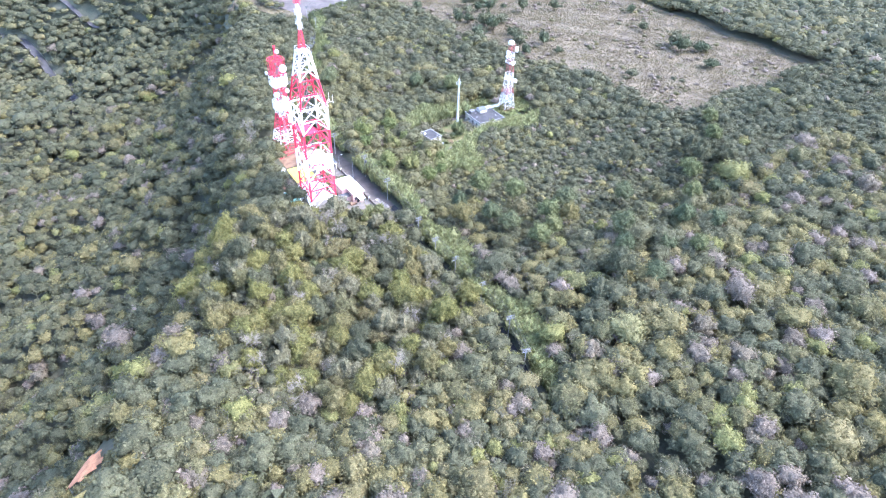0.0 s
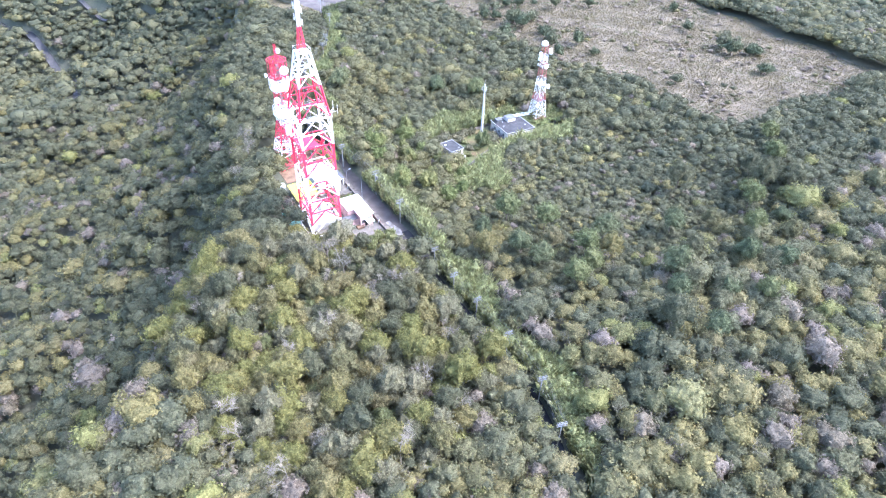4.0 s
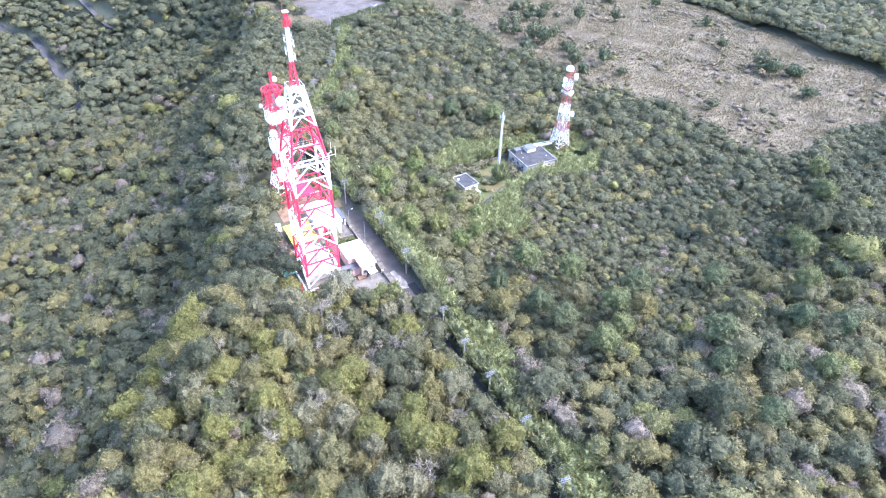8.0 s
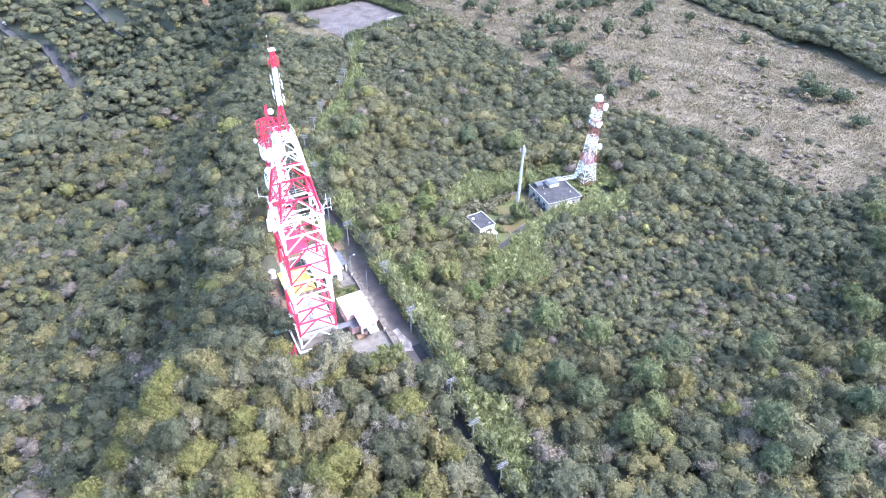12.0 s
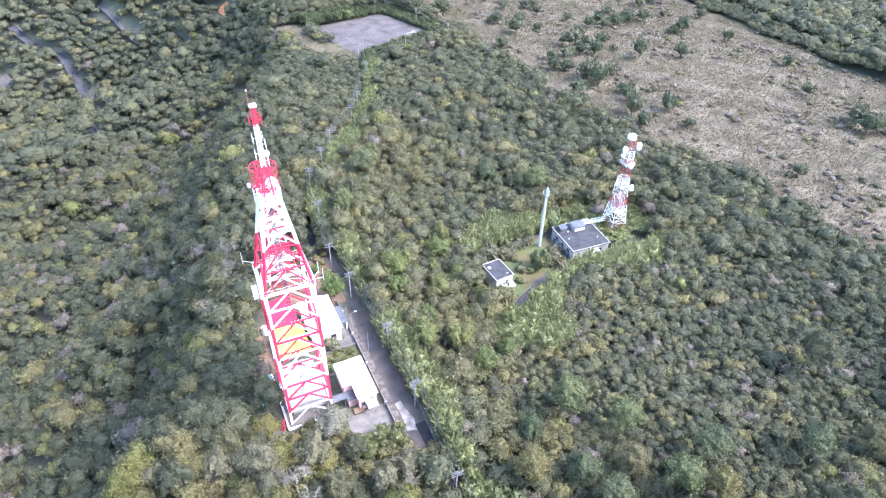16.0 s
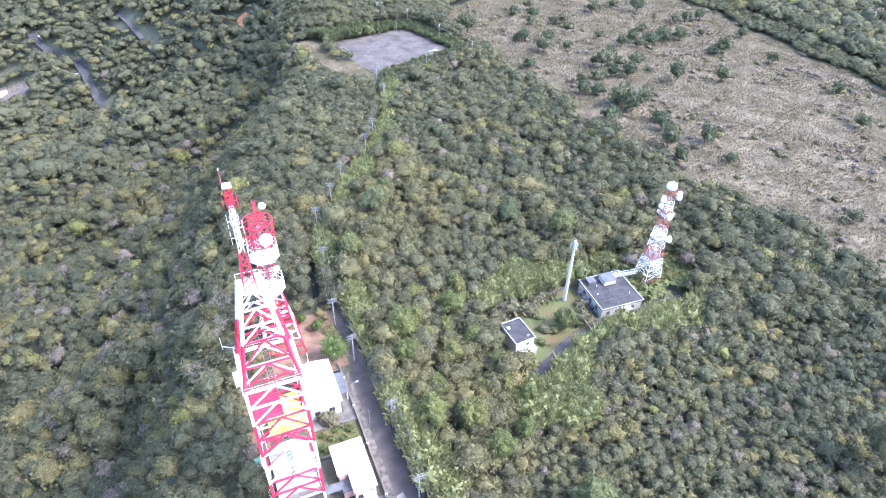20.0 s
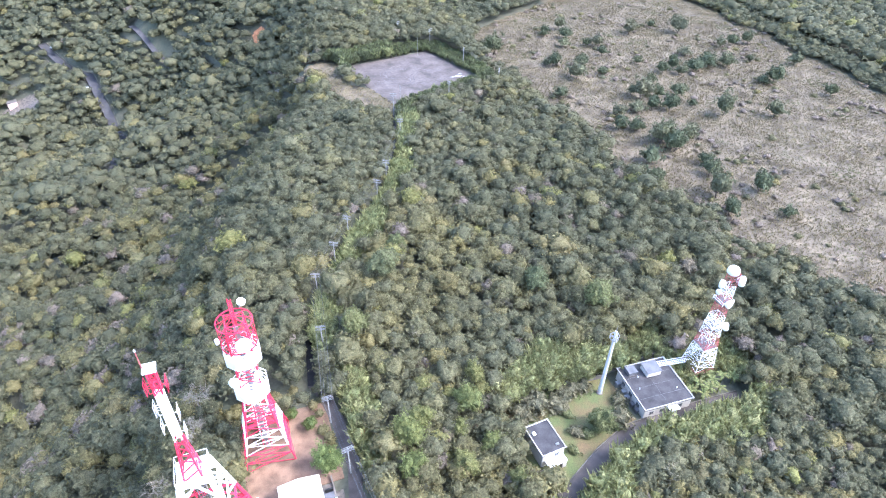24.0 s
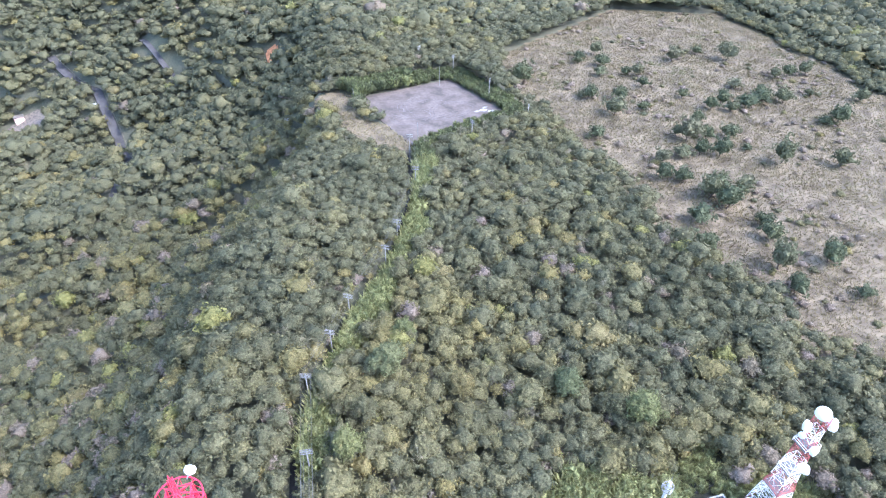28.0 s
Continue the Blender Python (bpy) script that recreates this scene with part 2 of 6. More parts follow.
def soup(name, verts, tris, material, tint=None, kind="", label="", category=""):
    """One mesh from arrays of corners and triangles, with a tint for each triangle."""
    me = bpy.data.meshes.new(name)
    nv, nt = len(verts), len(tris)
    me.vertices.add(nv)
    me.vertices.foreach_set("co", np.ascontiguousarray(verts, dtype=np.float32).ravel())
    me.loops.add(nt * 3)
    me.loops.foreach_set("vertex_index", np.ascontiguousarray(tris, dtype=np.int32).ravel())
    me.polygons.add(nt)
    me.polygons.foreach_set("loop_start", np.arange(0, nt * 3, 3, dtype=np.int32))
    if tint is not None:
        at = me.attributes.new("tint", "FLOAT", "FACE")
        at.data.foreach_set("value", np.ascontiguousarray(tint, dtype=np.float32))
    me.materials.append(material)
    me.update(calc_edges=True)
    return tagged(new(name, me), label, category, kind=kind)


# ---- lie of the land ----
EDGE_Y = [-200, 60, 110, 138, 167, 194, 215, 250, 290, 338, 360, 390, 480, 700, 900]
EDGE_X = [-330, -60, -12, 18, 36, 48, 55, 64, 74, 97, 118, 120, 125, 130, 135]


def swell(x, y, s, k):
    """Smooth uneven ground in waves of about s metres."""
    return (np.sin(x / s + k) * np.cos(y / s * 0.9 + 2 * k) + 0.6 * np.sin(x / s * 1.9 + y / s * 1.3 + 3 * k) + 0.4 * np.cos(y / s * 2.7 - x / s * 1.1 + k)) / 2


def pad(x, y, x0, y0, x1, y1, soft):
    """1 inside a rectangle, falling to 0 over soft metres outside it."""
    d = np.hypot(np.maximum(np.maximum(x0 - x, x - x1), 0), np.maximum(np.maximum(y0 - y, y - y1), 0))
    w = np.clip(1 - d / soft, 0, 1)
    return w * w * (3 - 2 * w)


def ground(x, y):
    """A plateau with a long edge, beyond which a slope falls into a valley that rises again far off."""
    x, y = np.asarray(x, float), np.asarray(y, float)
    u = np.interp(y, EDGE_Y, EDGE_X) - x
    us = np.where(u > 100, u, 4 * np.log1p(np.exp(np.clip(u / 4, -30, 30))))
    w = np.clip((-u - 20) / 55, 0, 1)
    z = 0.5 - 4.5 * w * w * (3 - 2 * w) - 85 * (1 - np.exp(-us / 60))
    z = z + 0.5 * np.clip(y - (520 - 0.5 * x), 0, 150) * np.clip(u / 60, 0, 1)
    z = z + swell(x, y, 23, 1.0) * (0.5 + 3.0 * np.clip(us / 50, 0, 1))
    # gullies and spurs run down the slope
    rib = np.sin(y / 13.0 + 0.035 * us + 1.2 * np.sin(y / 31.0)) + 0.5 * np.sin(y / 6.1 - 0.05 * us + 2.0)
    z = z + rib * 4.0 * np.clip((us - 8) / 35, 0, 1)
    # a ravine under the near edge of the plateau
    z = z - 9.0 * np.exp(-(((us - 20) / 11) ** 2)) * np.clip((245 - y) / 35, 0, 1)
    # the near hilltop stands a little higher
    z = z + 3.5 * np.clip((118 - y) / 40, 0, 1) * np.clip((195 - x) / 60, 0, 1) * np.clip((x - 84) / 20, 0, 1)
    for x0, y0, x1, y1, h, s in ((57, 141, 88, 214, 0.0, 9), (112, 170, 172, 202, -4.0, 12), (112, 338, 182, 392, -1.0, 12)):
        a = pad(x, y, x0, y0, x1, y1, s)
        z = z * (1 - a) + h * a
    return z


def gz(x, y):
    return float(ground(x, y))


def axis_steps(lo, hi, fine, ends):
    mid = list(np.arange(lo, hi + 0.1, fine))
    out = [lo - s for s in ends][::-1] + mid + [mid[-1] + s for s in ends]
    return np.array(out)


gx = axis_steps(-200, 560, 4.0, (12, 40, 120, 400, 1200, 3500))
gy = axis_steps(-80, 760, 4.0, (12, 40, 120, 400, 1200, 3500))
GX, GY = np.meshgrid(gx, gy)
GZ = ground(GX, GY) - 0.12
nx, ny = len(gx), len(gy)
gi = np.arange(nx * ny).reshape(ny, nx)
quads = np.stack([gi[:-1, :-1], gi[:-1, 1:], gi[1:, 1:], gi[1:, :-1]], -1).reshape(-1, 4)
tris = np.concatenate([quads[:, [0, 1, 2]], quads[:, [0, 2, 3]]])
soup("ground", np.stack([GX, GY, GZ], -1).reshape(-1, 3), tris, M_EARTH, kind="structure", label="wooded hilltop ground of dark leafy earth", category="ground")

# ---- plan of the open places ----
FIELD_Y = [147, 165, 212, 225, 255, 280, 320, 360, 412]
FIELD_X = [228, 221, 217, 206, 200, 197, 196, 191, 195]
COURT = [(124.5, 383), (167, 390), (178.5, 356), (137, 340.5)]
LANE_LOW = [(76, 66), (80, 77), (82.6, 88), (83.6, 108), (84.0, 130), (84.0, 150)]
LANE_UP = [(80, 214), (82, 228), (86, 240), (93.5, 251), (100, 261.5), (111, 276), (118, 288), (129, 311), (134, 333), (138, 342)]
DRIVE = [(121, 173), (125, 175), (133, 179), (141, 182), (150, 182.3), (160, 182), (170, 181.5)]
FAR_ROAD = [(-31, 590), (-25.9, 581), (-11.4, 561), (-3.3, 551.8), (1.2, 535), (5.4, 522), (11.5, 498), (15.3, 478), (14.5, 455), (10, 430)]
FAR_LANE = [(27, 566), (32, 557), (42, 540), (53, 520)]
BANANAS = [(162.0, 187.2, 2.4), (165.4, 186.8, 2.6), (161.4, 184.9, 2.0), (168.6, 187.2, 2.5), (159.6, 186.6, 1.9), (165.8, 185.0, 2.1), (163.6, 185.6, 2.2), (170.6, 186.2, 2.3)]


def near_line(x, y, line):
    """Distance in plan from a line of points, and on which side (positive: right of its run)."""
    best = np.full(np.shape(x), 1e9)
    side = np.zeros(np.shape(x))
    for (ax, ay), (bx, by) in zip(line, line[1:]):
        dx, dy = bx - ax, by - ay
        t = np.clip(((x - ax) * dx + (y - ay) * dy) / (dx * dx + dy * dy), 0, 1)
        d = np.hypot(x - ax - t * dx, y - ay - t * dy)
        s = np.sign((x - ax) * dy - (y - ay) * dx)
        side = np.where(d < best, s, side)
        best = np.minimum(best, d)
    return best, side


def inside(x, y, poly):
    """Whether points lie in a convex polygon."""
    s = [np.sign((bx - ax) * (y - ay) - (by - ay) * (x - ax)) for (ax, ay), (bx, by) in zip(poly, poly[1:] + poly[:1])]
    t = sum(s)
    return np.abs(t) >= len(poly) - 0.5


def in_field(x, y):
    left = np.interp(y, FIELD_Y, FIELD_X) + 3 * np.sin(y / 9) + 2 * np.sin(y / 3.7)
    top = np.interp(x, [191, 230, 288, 330], [409, 432, 460, 440])
    right = 342 + 2.5 * np.sin(y / 7)
    low = 148 + 3 * np.sin(x / 8)
    return (x > left) & (x < right) & (y > low) & (y < top)


def in_view(x, y):
    low = np.interp(x, [-120, -60, -25, 60, 123, 300, 520], [300, 140, 88, 38, -12, 78, 190])
    left = np.interp(y, [80, 160, 650], [-55, -75, -125])
    return (y > low) & (x > left) & (y < 690) & (x < 520)


def verge(x, y):
    """Rough grass beside the court."""
    return (near_line(x, y, [(134, 337), (121, 362), (117, 384)])[0] < 6.0 + 2 * np.sin(y / 5)) & ~inside(x, y, COURT)


def low_growth(x, y):
    """Scrub no higher than a man, in front of the compound and beside the road."""
    s = 0.8 * np.sin(x / 2.3) + 0.6 * np.sin(y / 1.7)
    a = (x > 56) & (x < 70.5 + s) & (y > 147.5 + s) & (y < 158.3) | (x > 66 + s) & (x < 87) & (y > 140 + s) & (y < 148.9) & ((x < 81 + s) | (y < 143.2))
    a |= (x > 60) & (x < 70 + s) & (y > 204.5 + s) & (y < 213) | (x > 79.6 + 0.5 * s) & (x < 82.0) & (y > 196) & (y < 210) | (x > 70 + s) & (x < 81) & (y > 208 + 0.5 * s) & (y < 214)
    a |= (np.hypot((x + 17) / 9, (y - 99) / 10) < 1) & (np.hypot((x + 18.4) / 5.5, (y - 101) / 5.2) > 1)
    return a


def open_ground(x, y):
    """Where no tree stands."""
    o = in_field(x, y) | inside(x, y, COURT)
    o |= (x > 58) & (x < 85.5) & (y > 156) & (y < 192) | (x > 64) & (x < 85) & (y > 190) & (y < 207) | (x > 70) & (x < 86) & (y > 145.5) & (y < 160) | low_growth(x, y)
    o |= (x > 117) & (x < 144.5) & (y > 177) & (y < 198) & (y > 177 + 0.25 * (x - 117) - 1) | (x > 143) & (x < 158.5) & (y > 180) & (y < 198)
    for line, w in ((LANE_LOW, 2.2), (LANE_UP, 1.5), (DRIVE, 2.4), (FAR_ROAD, 3.4), (FAR_LANE, 2.6)):
        o |= near_line(x, y, line)[0] < w
    o |= (near_line(x, y, LANE_UP[-3:])[0] < 1.7) & (y > 318)
    o |= verge(x, y)
    o |= np.hypot((x + 48) / 19, (y - 556) / 14) < 1
    o |= np.hypot((x + 17) / 9, (y - 99) / 10) < 1
    o |= np.hypot(x - 100.4, y - 491) < 6
    o |= (x > 158) & (x < 172) & (y > 183.5) & (y < 188.6)
    return o


def bamboo_ground(x, y):
    s_ = 1.5 * np.sin(y / 4)
    d, s = near_line(x, y, LANE_LOW)
    b = (d < 7.5 + 2 * np.sin(y / 6)) & (s > 0) & (y < 150)
    b |= (x > 71) & (x < 80) & (y > 146) & (y < 150.6)
    d, s = near_line(x, y, LANE_UP)
    b |= (d < 6.0 + 1.5 * np.sin(y / 5)) & (s > 0) & (y > 218)
    b |= (x > 85.5) & (x < 91.5 + 1.5 * np.sin(y / 4)) & (y > 148) & (y < 180) | (x > 85.4) & (x < 90.5 + s_) & (y > 189) & (y < 214)
    b |= (x > 118) & (x < 163) & (y > 197) & (y < 206 + 3 * np.sin(x / 5))
    d, s = near_line(x, y, DRIVE)
    b |= (d < np.where(x < 128, 13, 8) + 2 * np.sin(x / 6)) & (x > 104) & (s > 0)
    b |= (x > 158.5) & (x < 178) & (y > 184.5) & (y < 198) & (np.hypot(x - 165.4, y - 192) > 2.0)
    b |= (near_line(x, y, [COURT[0], COURT[1], COURT[2]])[0] < 9) & ~inside(x, y, COURT)
    b |= (near_line(x, y, [COURT[2], COURT[3]])[0] < 4.5) & ~inside(x, y, COURT)
    b &= ~((x > 158) & (x < 172) & (y > 183.5) & (y < 188.6))
    return b & (~open_ground(x, y) | (x > 70) & (x < 80) & (y < 150.6) & (y > 146))


# ---- plants as shapes of one metre radius ----
def ico(sub):
    bm = bmesh.new()
    bmesh.ops.create_icosphere(bm, subdivisions=sub, radius=1)
    v = np.array([p.co[:] for p in bm.verts])
    f = np.array([[p.index for p in q.verts] for q in bm.faces])
    bm.free()
    return v, f


def leaf_tris(rng, pos, nrm, size, loose=0.5):
    """One pointed leaf clump at each place, facing about along its normal."""
    n = len(pos)
    nrm = nrm + rng.normal(0, loose, (n, 3))
    nrm /= np.linalg.norm(nrm, axis=1, keepdims=True)
    a = np.cross(nrm, rng.normal(0, 1, (n, 3)))
    a /= np.linalg.norm(a, axis=1, keepdims=True)
    b = np.cross(nrm, a)
    s = (size * rng.uniform(0.6, 1.4, n))[:, None]
    v = np.stack([pos + a * s, pos - 0.5 * a * s + 0.7 * b * s, pos - 0.5 * a * s - 0.7 * b * s], 1)
    return v.reshape(-1, 3), np.arange(n * 3).reshape(-1, 3)


def crown(seed, lobes, leaves, leaf, core=3, flat=0.9, knob=0.30, ragged=0.10):
    """A billowing crown: boughs massed into a dome, with creases between them, under a coat of small leaf clumps."""
    rng = np.random.default_rng(seed)
    k = np.arange(lobes)
    up = 1 - 1.25 * (k + 0.5) / lobes
    az = k * 2.39996 + rng.normal(0, 0.35, lobes)
    side = np.sqrt(np.maximum(1 - up * up, 0.02))
    wide = rng.uniform(0.85, 1.15)
    far = rng.uniform(0.56, 0.76, lobes) + rng.normal(0, ragged, lobes)
    c = np.stack([np.cos(az) * side * far * wide, np.sin(az) * side * far / wide, up * far * 0.95], 1)
    r = knob * rng.uniform(0.72, 1.25, lobes)
    c, r = np.vstack([c, (0, 0, 0)]), np.append(r, 0.58)

    def hull(d):
        best, own = np.full(len(d), 0.3), np.full(len(d), len(r) - 1)
        for n, (cc, rr) in enumerate(zip(c, r)):
            t = d @ cc
            q = t * t - (cc @ cc - rr * rr)
            h = np.where(q > 0, t + np.sqrt(np.maximum(q, 0)), 0)
            own = np.where(h > best, n, own)
            best = np.maximum(best, h)
        return best, own

    e = rng.normal(0, 1, (leaves, 3))
    e[:, 2] = np.abs(e[:, 2]) * 0.95 - 0.28
    e /= np.linalg.norm(e, axis=1, keepdims=True)
    h, own = hull(e)
    p = e * (h * rng.uniform(0.90, 1.13, leaves))[:, None]
    nrm = p - c[own]
    nrm /= np.linalg.norm(nrm, axis=1, keepdims=True)
    lv, lf = leaf_tris(rng, p, nrm, leaf)
    v, f = ico(core)
    f = f[v[f][:, :, 2].min(1) > -0.62]
    v = v * (hull(v)[0] * rng.uniform(0.84, 0.93, len(v)))[:, None]
    allv = np.concatenate([lv, v])
    allf = np.concatenate([lf, f + len(lv)])
    allv[:, 2] *= flat
    return allv, allf


def fountain(seed, blades, width, lean=0.75):
    """A tuft of upright blades or plumes bending outwards, one metre high."""
    rng = np.random.default_rng(seed)
    az = rng.uniform(0, 2 * np.pi, blades)
    out = rng.uniform(0.15, lean, blades)
    h = rng.uniform(0.55, 1.0, blades)
    tip = np.stack([np.cos(az) * out, np.sin(az) * out, h], 1)
    foot = np.stack([np.cos(az) * 0.2, np.sin(az) * 0.2, 0.2 * h], 1) + rng.normal(0, 0.10, (blades, 3)) * (1, 1, 0)
    mid = (tip + foot) / 2 + (0, 0, 0.12)
    w = np.stack([-np.sin(az + rng.normal(0, 0.6, blades)), np.cos(az), rng.normal(0, 0.3, blades)], 1) * width
    v = np.stack([foot, mid + w, tip, mid - w], 1).reshape(-1, 3)
    i = np.arange(blades)[:, None] * 4
    return v, np.concatenate([i + [0, 1, 2], i + [0, 2, 3]])


def bare_branches(seed, depth=4, twigs=0, width=0.013, spread=0.55):
    """A leafless crown: forking limbs with fine twigs at their ends, one metre in radius."""
    rng = np.random.default_rng(seed)
    segs = []

    def grow(p, d, length, r, k):
        q = p + d * length
        segs.append((p, q, r, r * 0.62))
        if k == 0:
            return
        for _ in range(3 if k > 1 else 4):
            e = d + rng.normal(0, spread, 3)
            e[2] += 0.12
            e /= np.linalg.norm(e)
            grow(q - d * length * rng.uniform(0, 0.35), e, length * rng.uniform(0.55, 0.82), r * 0.6, k - 1)

    grow(np.array((0, 0, -0.9)), np.array((0.05, 0.02, 1.0)), 0.62, 0.035, depth)
    vs, fs = [], []
    for p, q, r0, r1 in segs:
        z = (q - p) / np.linalg.norm(q - p)
        x = np.cross(z, (0.3, 0.5, 0.8))
        x /= np.linalg.norm(x)
        y = np.cross(z, x)
        o = len(vs) * 6
        ring = [x * math.cos(a) + y * math.sin(a) for a in (0, 2.1, 4.2)]
        vs.append([p + w * r0 for w in ring] + [q + w * r1 for w in ring])
        fs += [(o, o + 1, o + 4), (o, o + 4, o + 3), (o + 1, o + 2, o + 5), (o + 1, o + 5, o + 4), (o + 2, o, o + 3), (o + 2, o + 3, o + 5)]
    v, f = np.array(vs).reshape(-1, 3), np.array(fs)
    if twigs:
        tips = np.array([b for _, b, r0, _ in segs if r0 < 0.009])
        foot = tips[rng.integers(0, len(tips), twigs)]
        tip = foot + rng.normal(0, 0.17, (twigs, 3)) + foot * (0.12, 0.12, 0.06)
        w = np.cross(tip - foot, rng.normal(0, 1, (twigs, 3)))
        w *= width / np.linalg.norm(w, axis=1, keepdims=True)
        tv = np.stack([foot - w, foot + w, tip], 1).reshape(-1, 3)
        f = np.concatenate([f, np.arange(3 * twigs).reshape(-1, 3) + len(v)])
        v = np.concatenate([v, tv])
    return v, f


def scatter(rng, x0, x1, y0, y1, step):
    """Places on a loose staggered grid."""
    xs, ys = np.meshgrid(np.arange(x0, x1, step), np.arange(y0, y1, step * 0.87))
    xs = xs + (np.arange(xs.shape[0]) % 2)[:, None] * step / 2
    xs, ys = xs.ravel(), ys.ravel()
    return xs + rng.uniform(-0.36, 0.36, len(xs)) * step, ys + rng.uniform(-0.36, 0.36, len(xs)) * step


def plant(rng, protos, x, y, z, rad, tall, tint):
    """Copies of the given shapes set out as arrays; rad: radius, tall: height scale of each plant."""
    pick = rng.integers(0, len(protos), len(x))
    V, F, T = [], [], []
    off = 0
    for k, (pv, pf) in enumerate(protos):
        i = np.where(pick == k)[0]
        if not len(i):
            continue
        a = rng.uniform(0, 2 * np.pi, len(i))
        ca, sa = np.cos(a), np.sin(a)
        X = pv[None, :, 0] * ca[:, None] - pv[None, :, 1] * sa[:, None]
        Y = pv[None, :, 0] * sa[:, None] + pv[None, :, 1] * ca[:, None]
        P = np.stack([X * rad[i, None] + x[i, None], Y * rad[i, None] + y[i, None], pv[None, :, 2] * tall[i, None] + z[i, None]], -1)
        V.append(P.reshape(-1, 3))
        F.append((pf[None] + (np.arange(len(i)) * len(pv))[:, None, None] + off).reshape(-1, 3))
        T.append(np.repeat(tint[i], len(pf)))
        off += len(i) * len(pv)
    return np.concatenate(V), np.concatenate(F), np.concatenate(T)


# ---- woods ----
rng = np.random.default_rng(7)
CROWN_MID = [crown(20 + k, 16, 190, 0.15, 2, 0.85, 0.32, 0.15) for k in range(12)]
CROWN_FINE = [crown(170 + k, 22, 330, 0.118, 2, 0.9, 0.27, 0.14) for k in range(12)]
CROWN_SLOPE = [crown(50 + k, 22, 240, 0.135, 2, 0.9, 0.28, 0.15) for k in range(12)]
CROWN_RIDGE = [crown(90 + k, 30, 560, 0.088, 3, 0.95, 0.25, 0.13) for k in range(12)]
CROWN_FAR = [crown(40 + k, 13, 80, 0.21, 2, 0.85, 0.36, 0.15) for k in range(8)]
CROWN_DIST = [crown(240 + k, 12, 46, 0.23, 2, 0.85, 0.36, 0.15) for k in range(8)]
CROWN_NEAR = [crown(60 + k, 34, 1500, 0.062, 3, 0.95, 0.24, 0.13) for k in range(9)]
BARE = [bare_branches(80 + k, 3, 130, 0.012, 0.8) for k in range(8)]


def leaf_tint(rng, x, y, mixed):
    """Dark green stands, with yellow-green, olive and brown-grey crowns among them where the wood is mixed."""
    patch = 0.5 + 0.5 * swell(x, y, 17, 4.0)
    t = np.clip(0.08 + 0.24 * patch + rng.normal(0, 0.09, len(x)), 0, 0.55)
    t = t + 0.20 * np.clip(1.4 - np.hypot(x - 106, (y - 172) * 0.8) / 24, 0, 1) + 0.12 * np.clip(1.3 - np.hypot(x - 150, y - 195) / 30, 0, 1)
    t = t + 0.22 * np.clip(1.4 - np.hypot(x - 112, (y - 236) * 0.9) / 24, 0, 1)
    t = np.maximum(t - np.where((x > 175) & (y < 150), 0.12, 0.0), 0)
    odd = rng.uniform(0, 1, len(x))
    t = np.where(odd < 0.36 * mixed, rng.uniform(0.42, 0.74, len(x)), t)
    t = np.where(odd < 0.07 * mixed, rng.uniform(0.84, 0.89, len(x)), t)
    return np.where(odd > 1 - 0.10 * mixed, rng.uniform(0.92, 1.0, len(x)), t)


def edge_side(x, y):
    return np.interp(y, EDGE_Y, EDGE_X) - x


def scrub_land(x, y):
    """How far the wood is low scrub: on the level ground before and round the station."""
    a = np.exp(-((x - 152) / 46) ** 4 - ((y - 134) / 34) ** 4)
    return np.clip(1.25 * a + 0.25 * swell(x, y, 9, 6.0) * a, 0, 1)


def wood(name, x, y, protos, rmin, rmax, mixed, label, lift=5.0, skew=1.0):
    ok = in_view(x, y) & ~open_ground(x, y) & ~bamboo_ground(x, y)
    x, y = x[ok], y[ok]
    pick = rng.uniform(0, 1, len(x)) ** skew
    rad = (rmin + (rmax - rmin) * pick) * (1 + 0.15 * swell(x, y, 11, 2.0))
    big = rng.uniform(0, 1, len(x)) < 0.10
    rad = np.where(big, rad * 1.45, rad)
    low = scrub_land(x, y)
    lift = lift * (1 - 0.55 * low) * np.clip(near_line(x, y, [COURT[2], COURT[3]])[0] / 17, 0.15, 1.0) * np.where((x > 340) & (y > 250) & (x < 356), 0.35, 1.0) * np.where(near_line(x, y, [(134, 330), (119, 360), (112, 390)])[0] < 15, 0.45, 1.0)
    z = ground(x, y) + lift * (0.62 + 0.36 * rad / (0.5 * (rmin + rmax))) * rng.uniform(0.85, 1.1, len(x))
    v, f, t = plant(rng, protos, x, y, z, rad, rad * rng.uniform(0.75, 1.1, len(x)), leaf_tint(rng, x, y, mixed))
    return soup(name, v, f, M_LEAF, t, "stuff", label, "forest")


def near_ridge(x, y):
    return (edge_side(x, y) < 6) & (x < 78) & (y < 160)


sx, sy = scatter(rng, -130, 420, 60, 460, 3.15)
u = edge_side(sx, sy)
nearest = (sy < 103) & (sx < 270)
plateau = (u < 4) & ~nearest & ~near_ridge(sx, sy) & (sx < 352) & (sy < 448)
scrubby = scrub_land(sx, sy) > 0.35
close = plateau & (sx < 200) & (sy < 285) & ~scrubby
beyond = plateau & ~((sx < 200) & (sy < 285))
wood("plateau_wood", sx[close], sy[close], CROWN_FINE, 1.5, 3.1, 0.25, "dense green broadleaf wood on the flat hilltop", 4.8, 1.3)
wood("plateau_wood_beyond", sx[beyond], sy[beyond], CROWN_MID, 1.6, 2.7, 0.10, "dense green broadleaf wood round the dry field")
sx, sy = scatter(rng, 90, 215, 88, 180, 2.15)
ok = (scrub_land(sx, sy) > 0.35)
wood("scrub_wood", sx[ok], sy[ok], CROWN_MID, 0.95, 1.8, 0.4, "low dense grey-green scrub wood on the level hilltop", 4.6)
sx, sy = scatter(rng, -140, 140, 60, 700, 4.2)
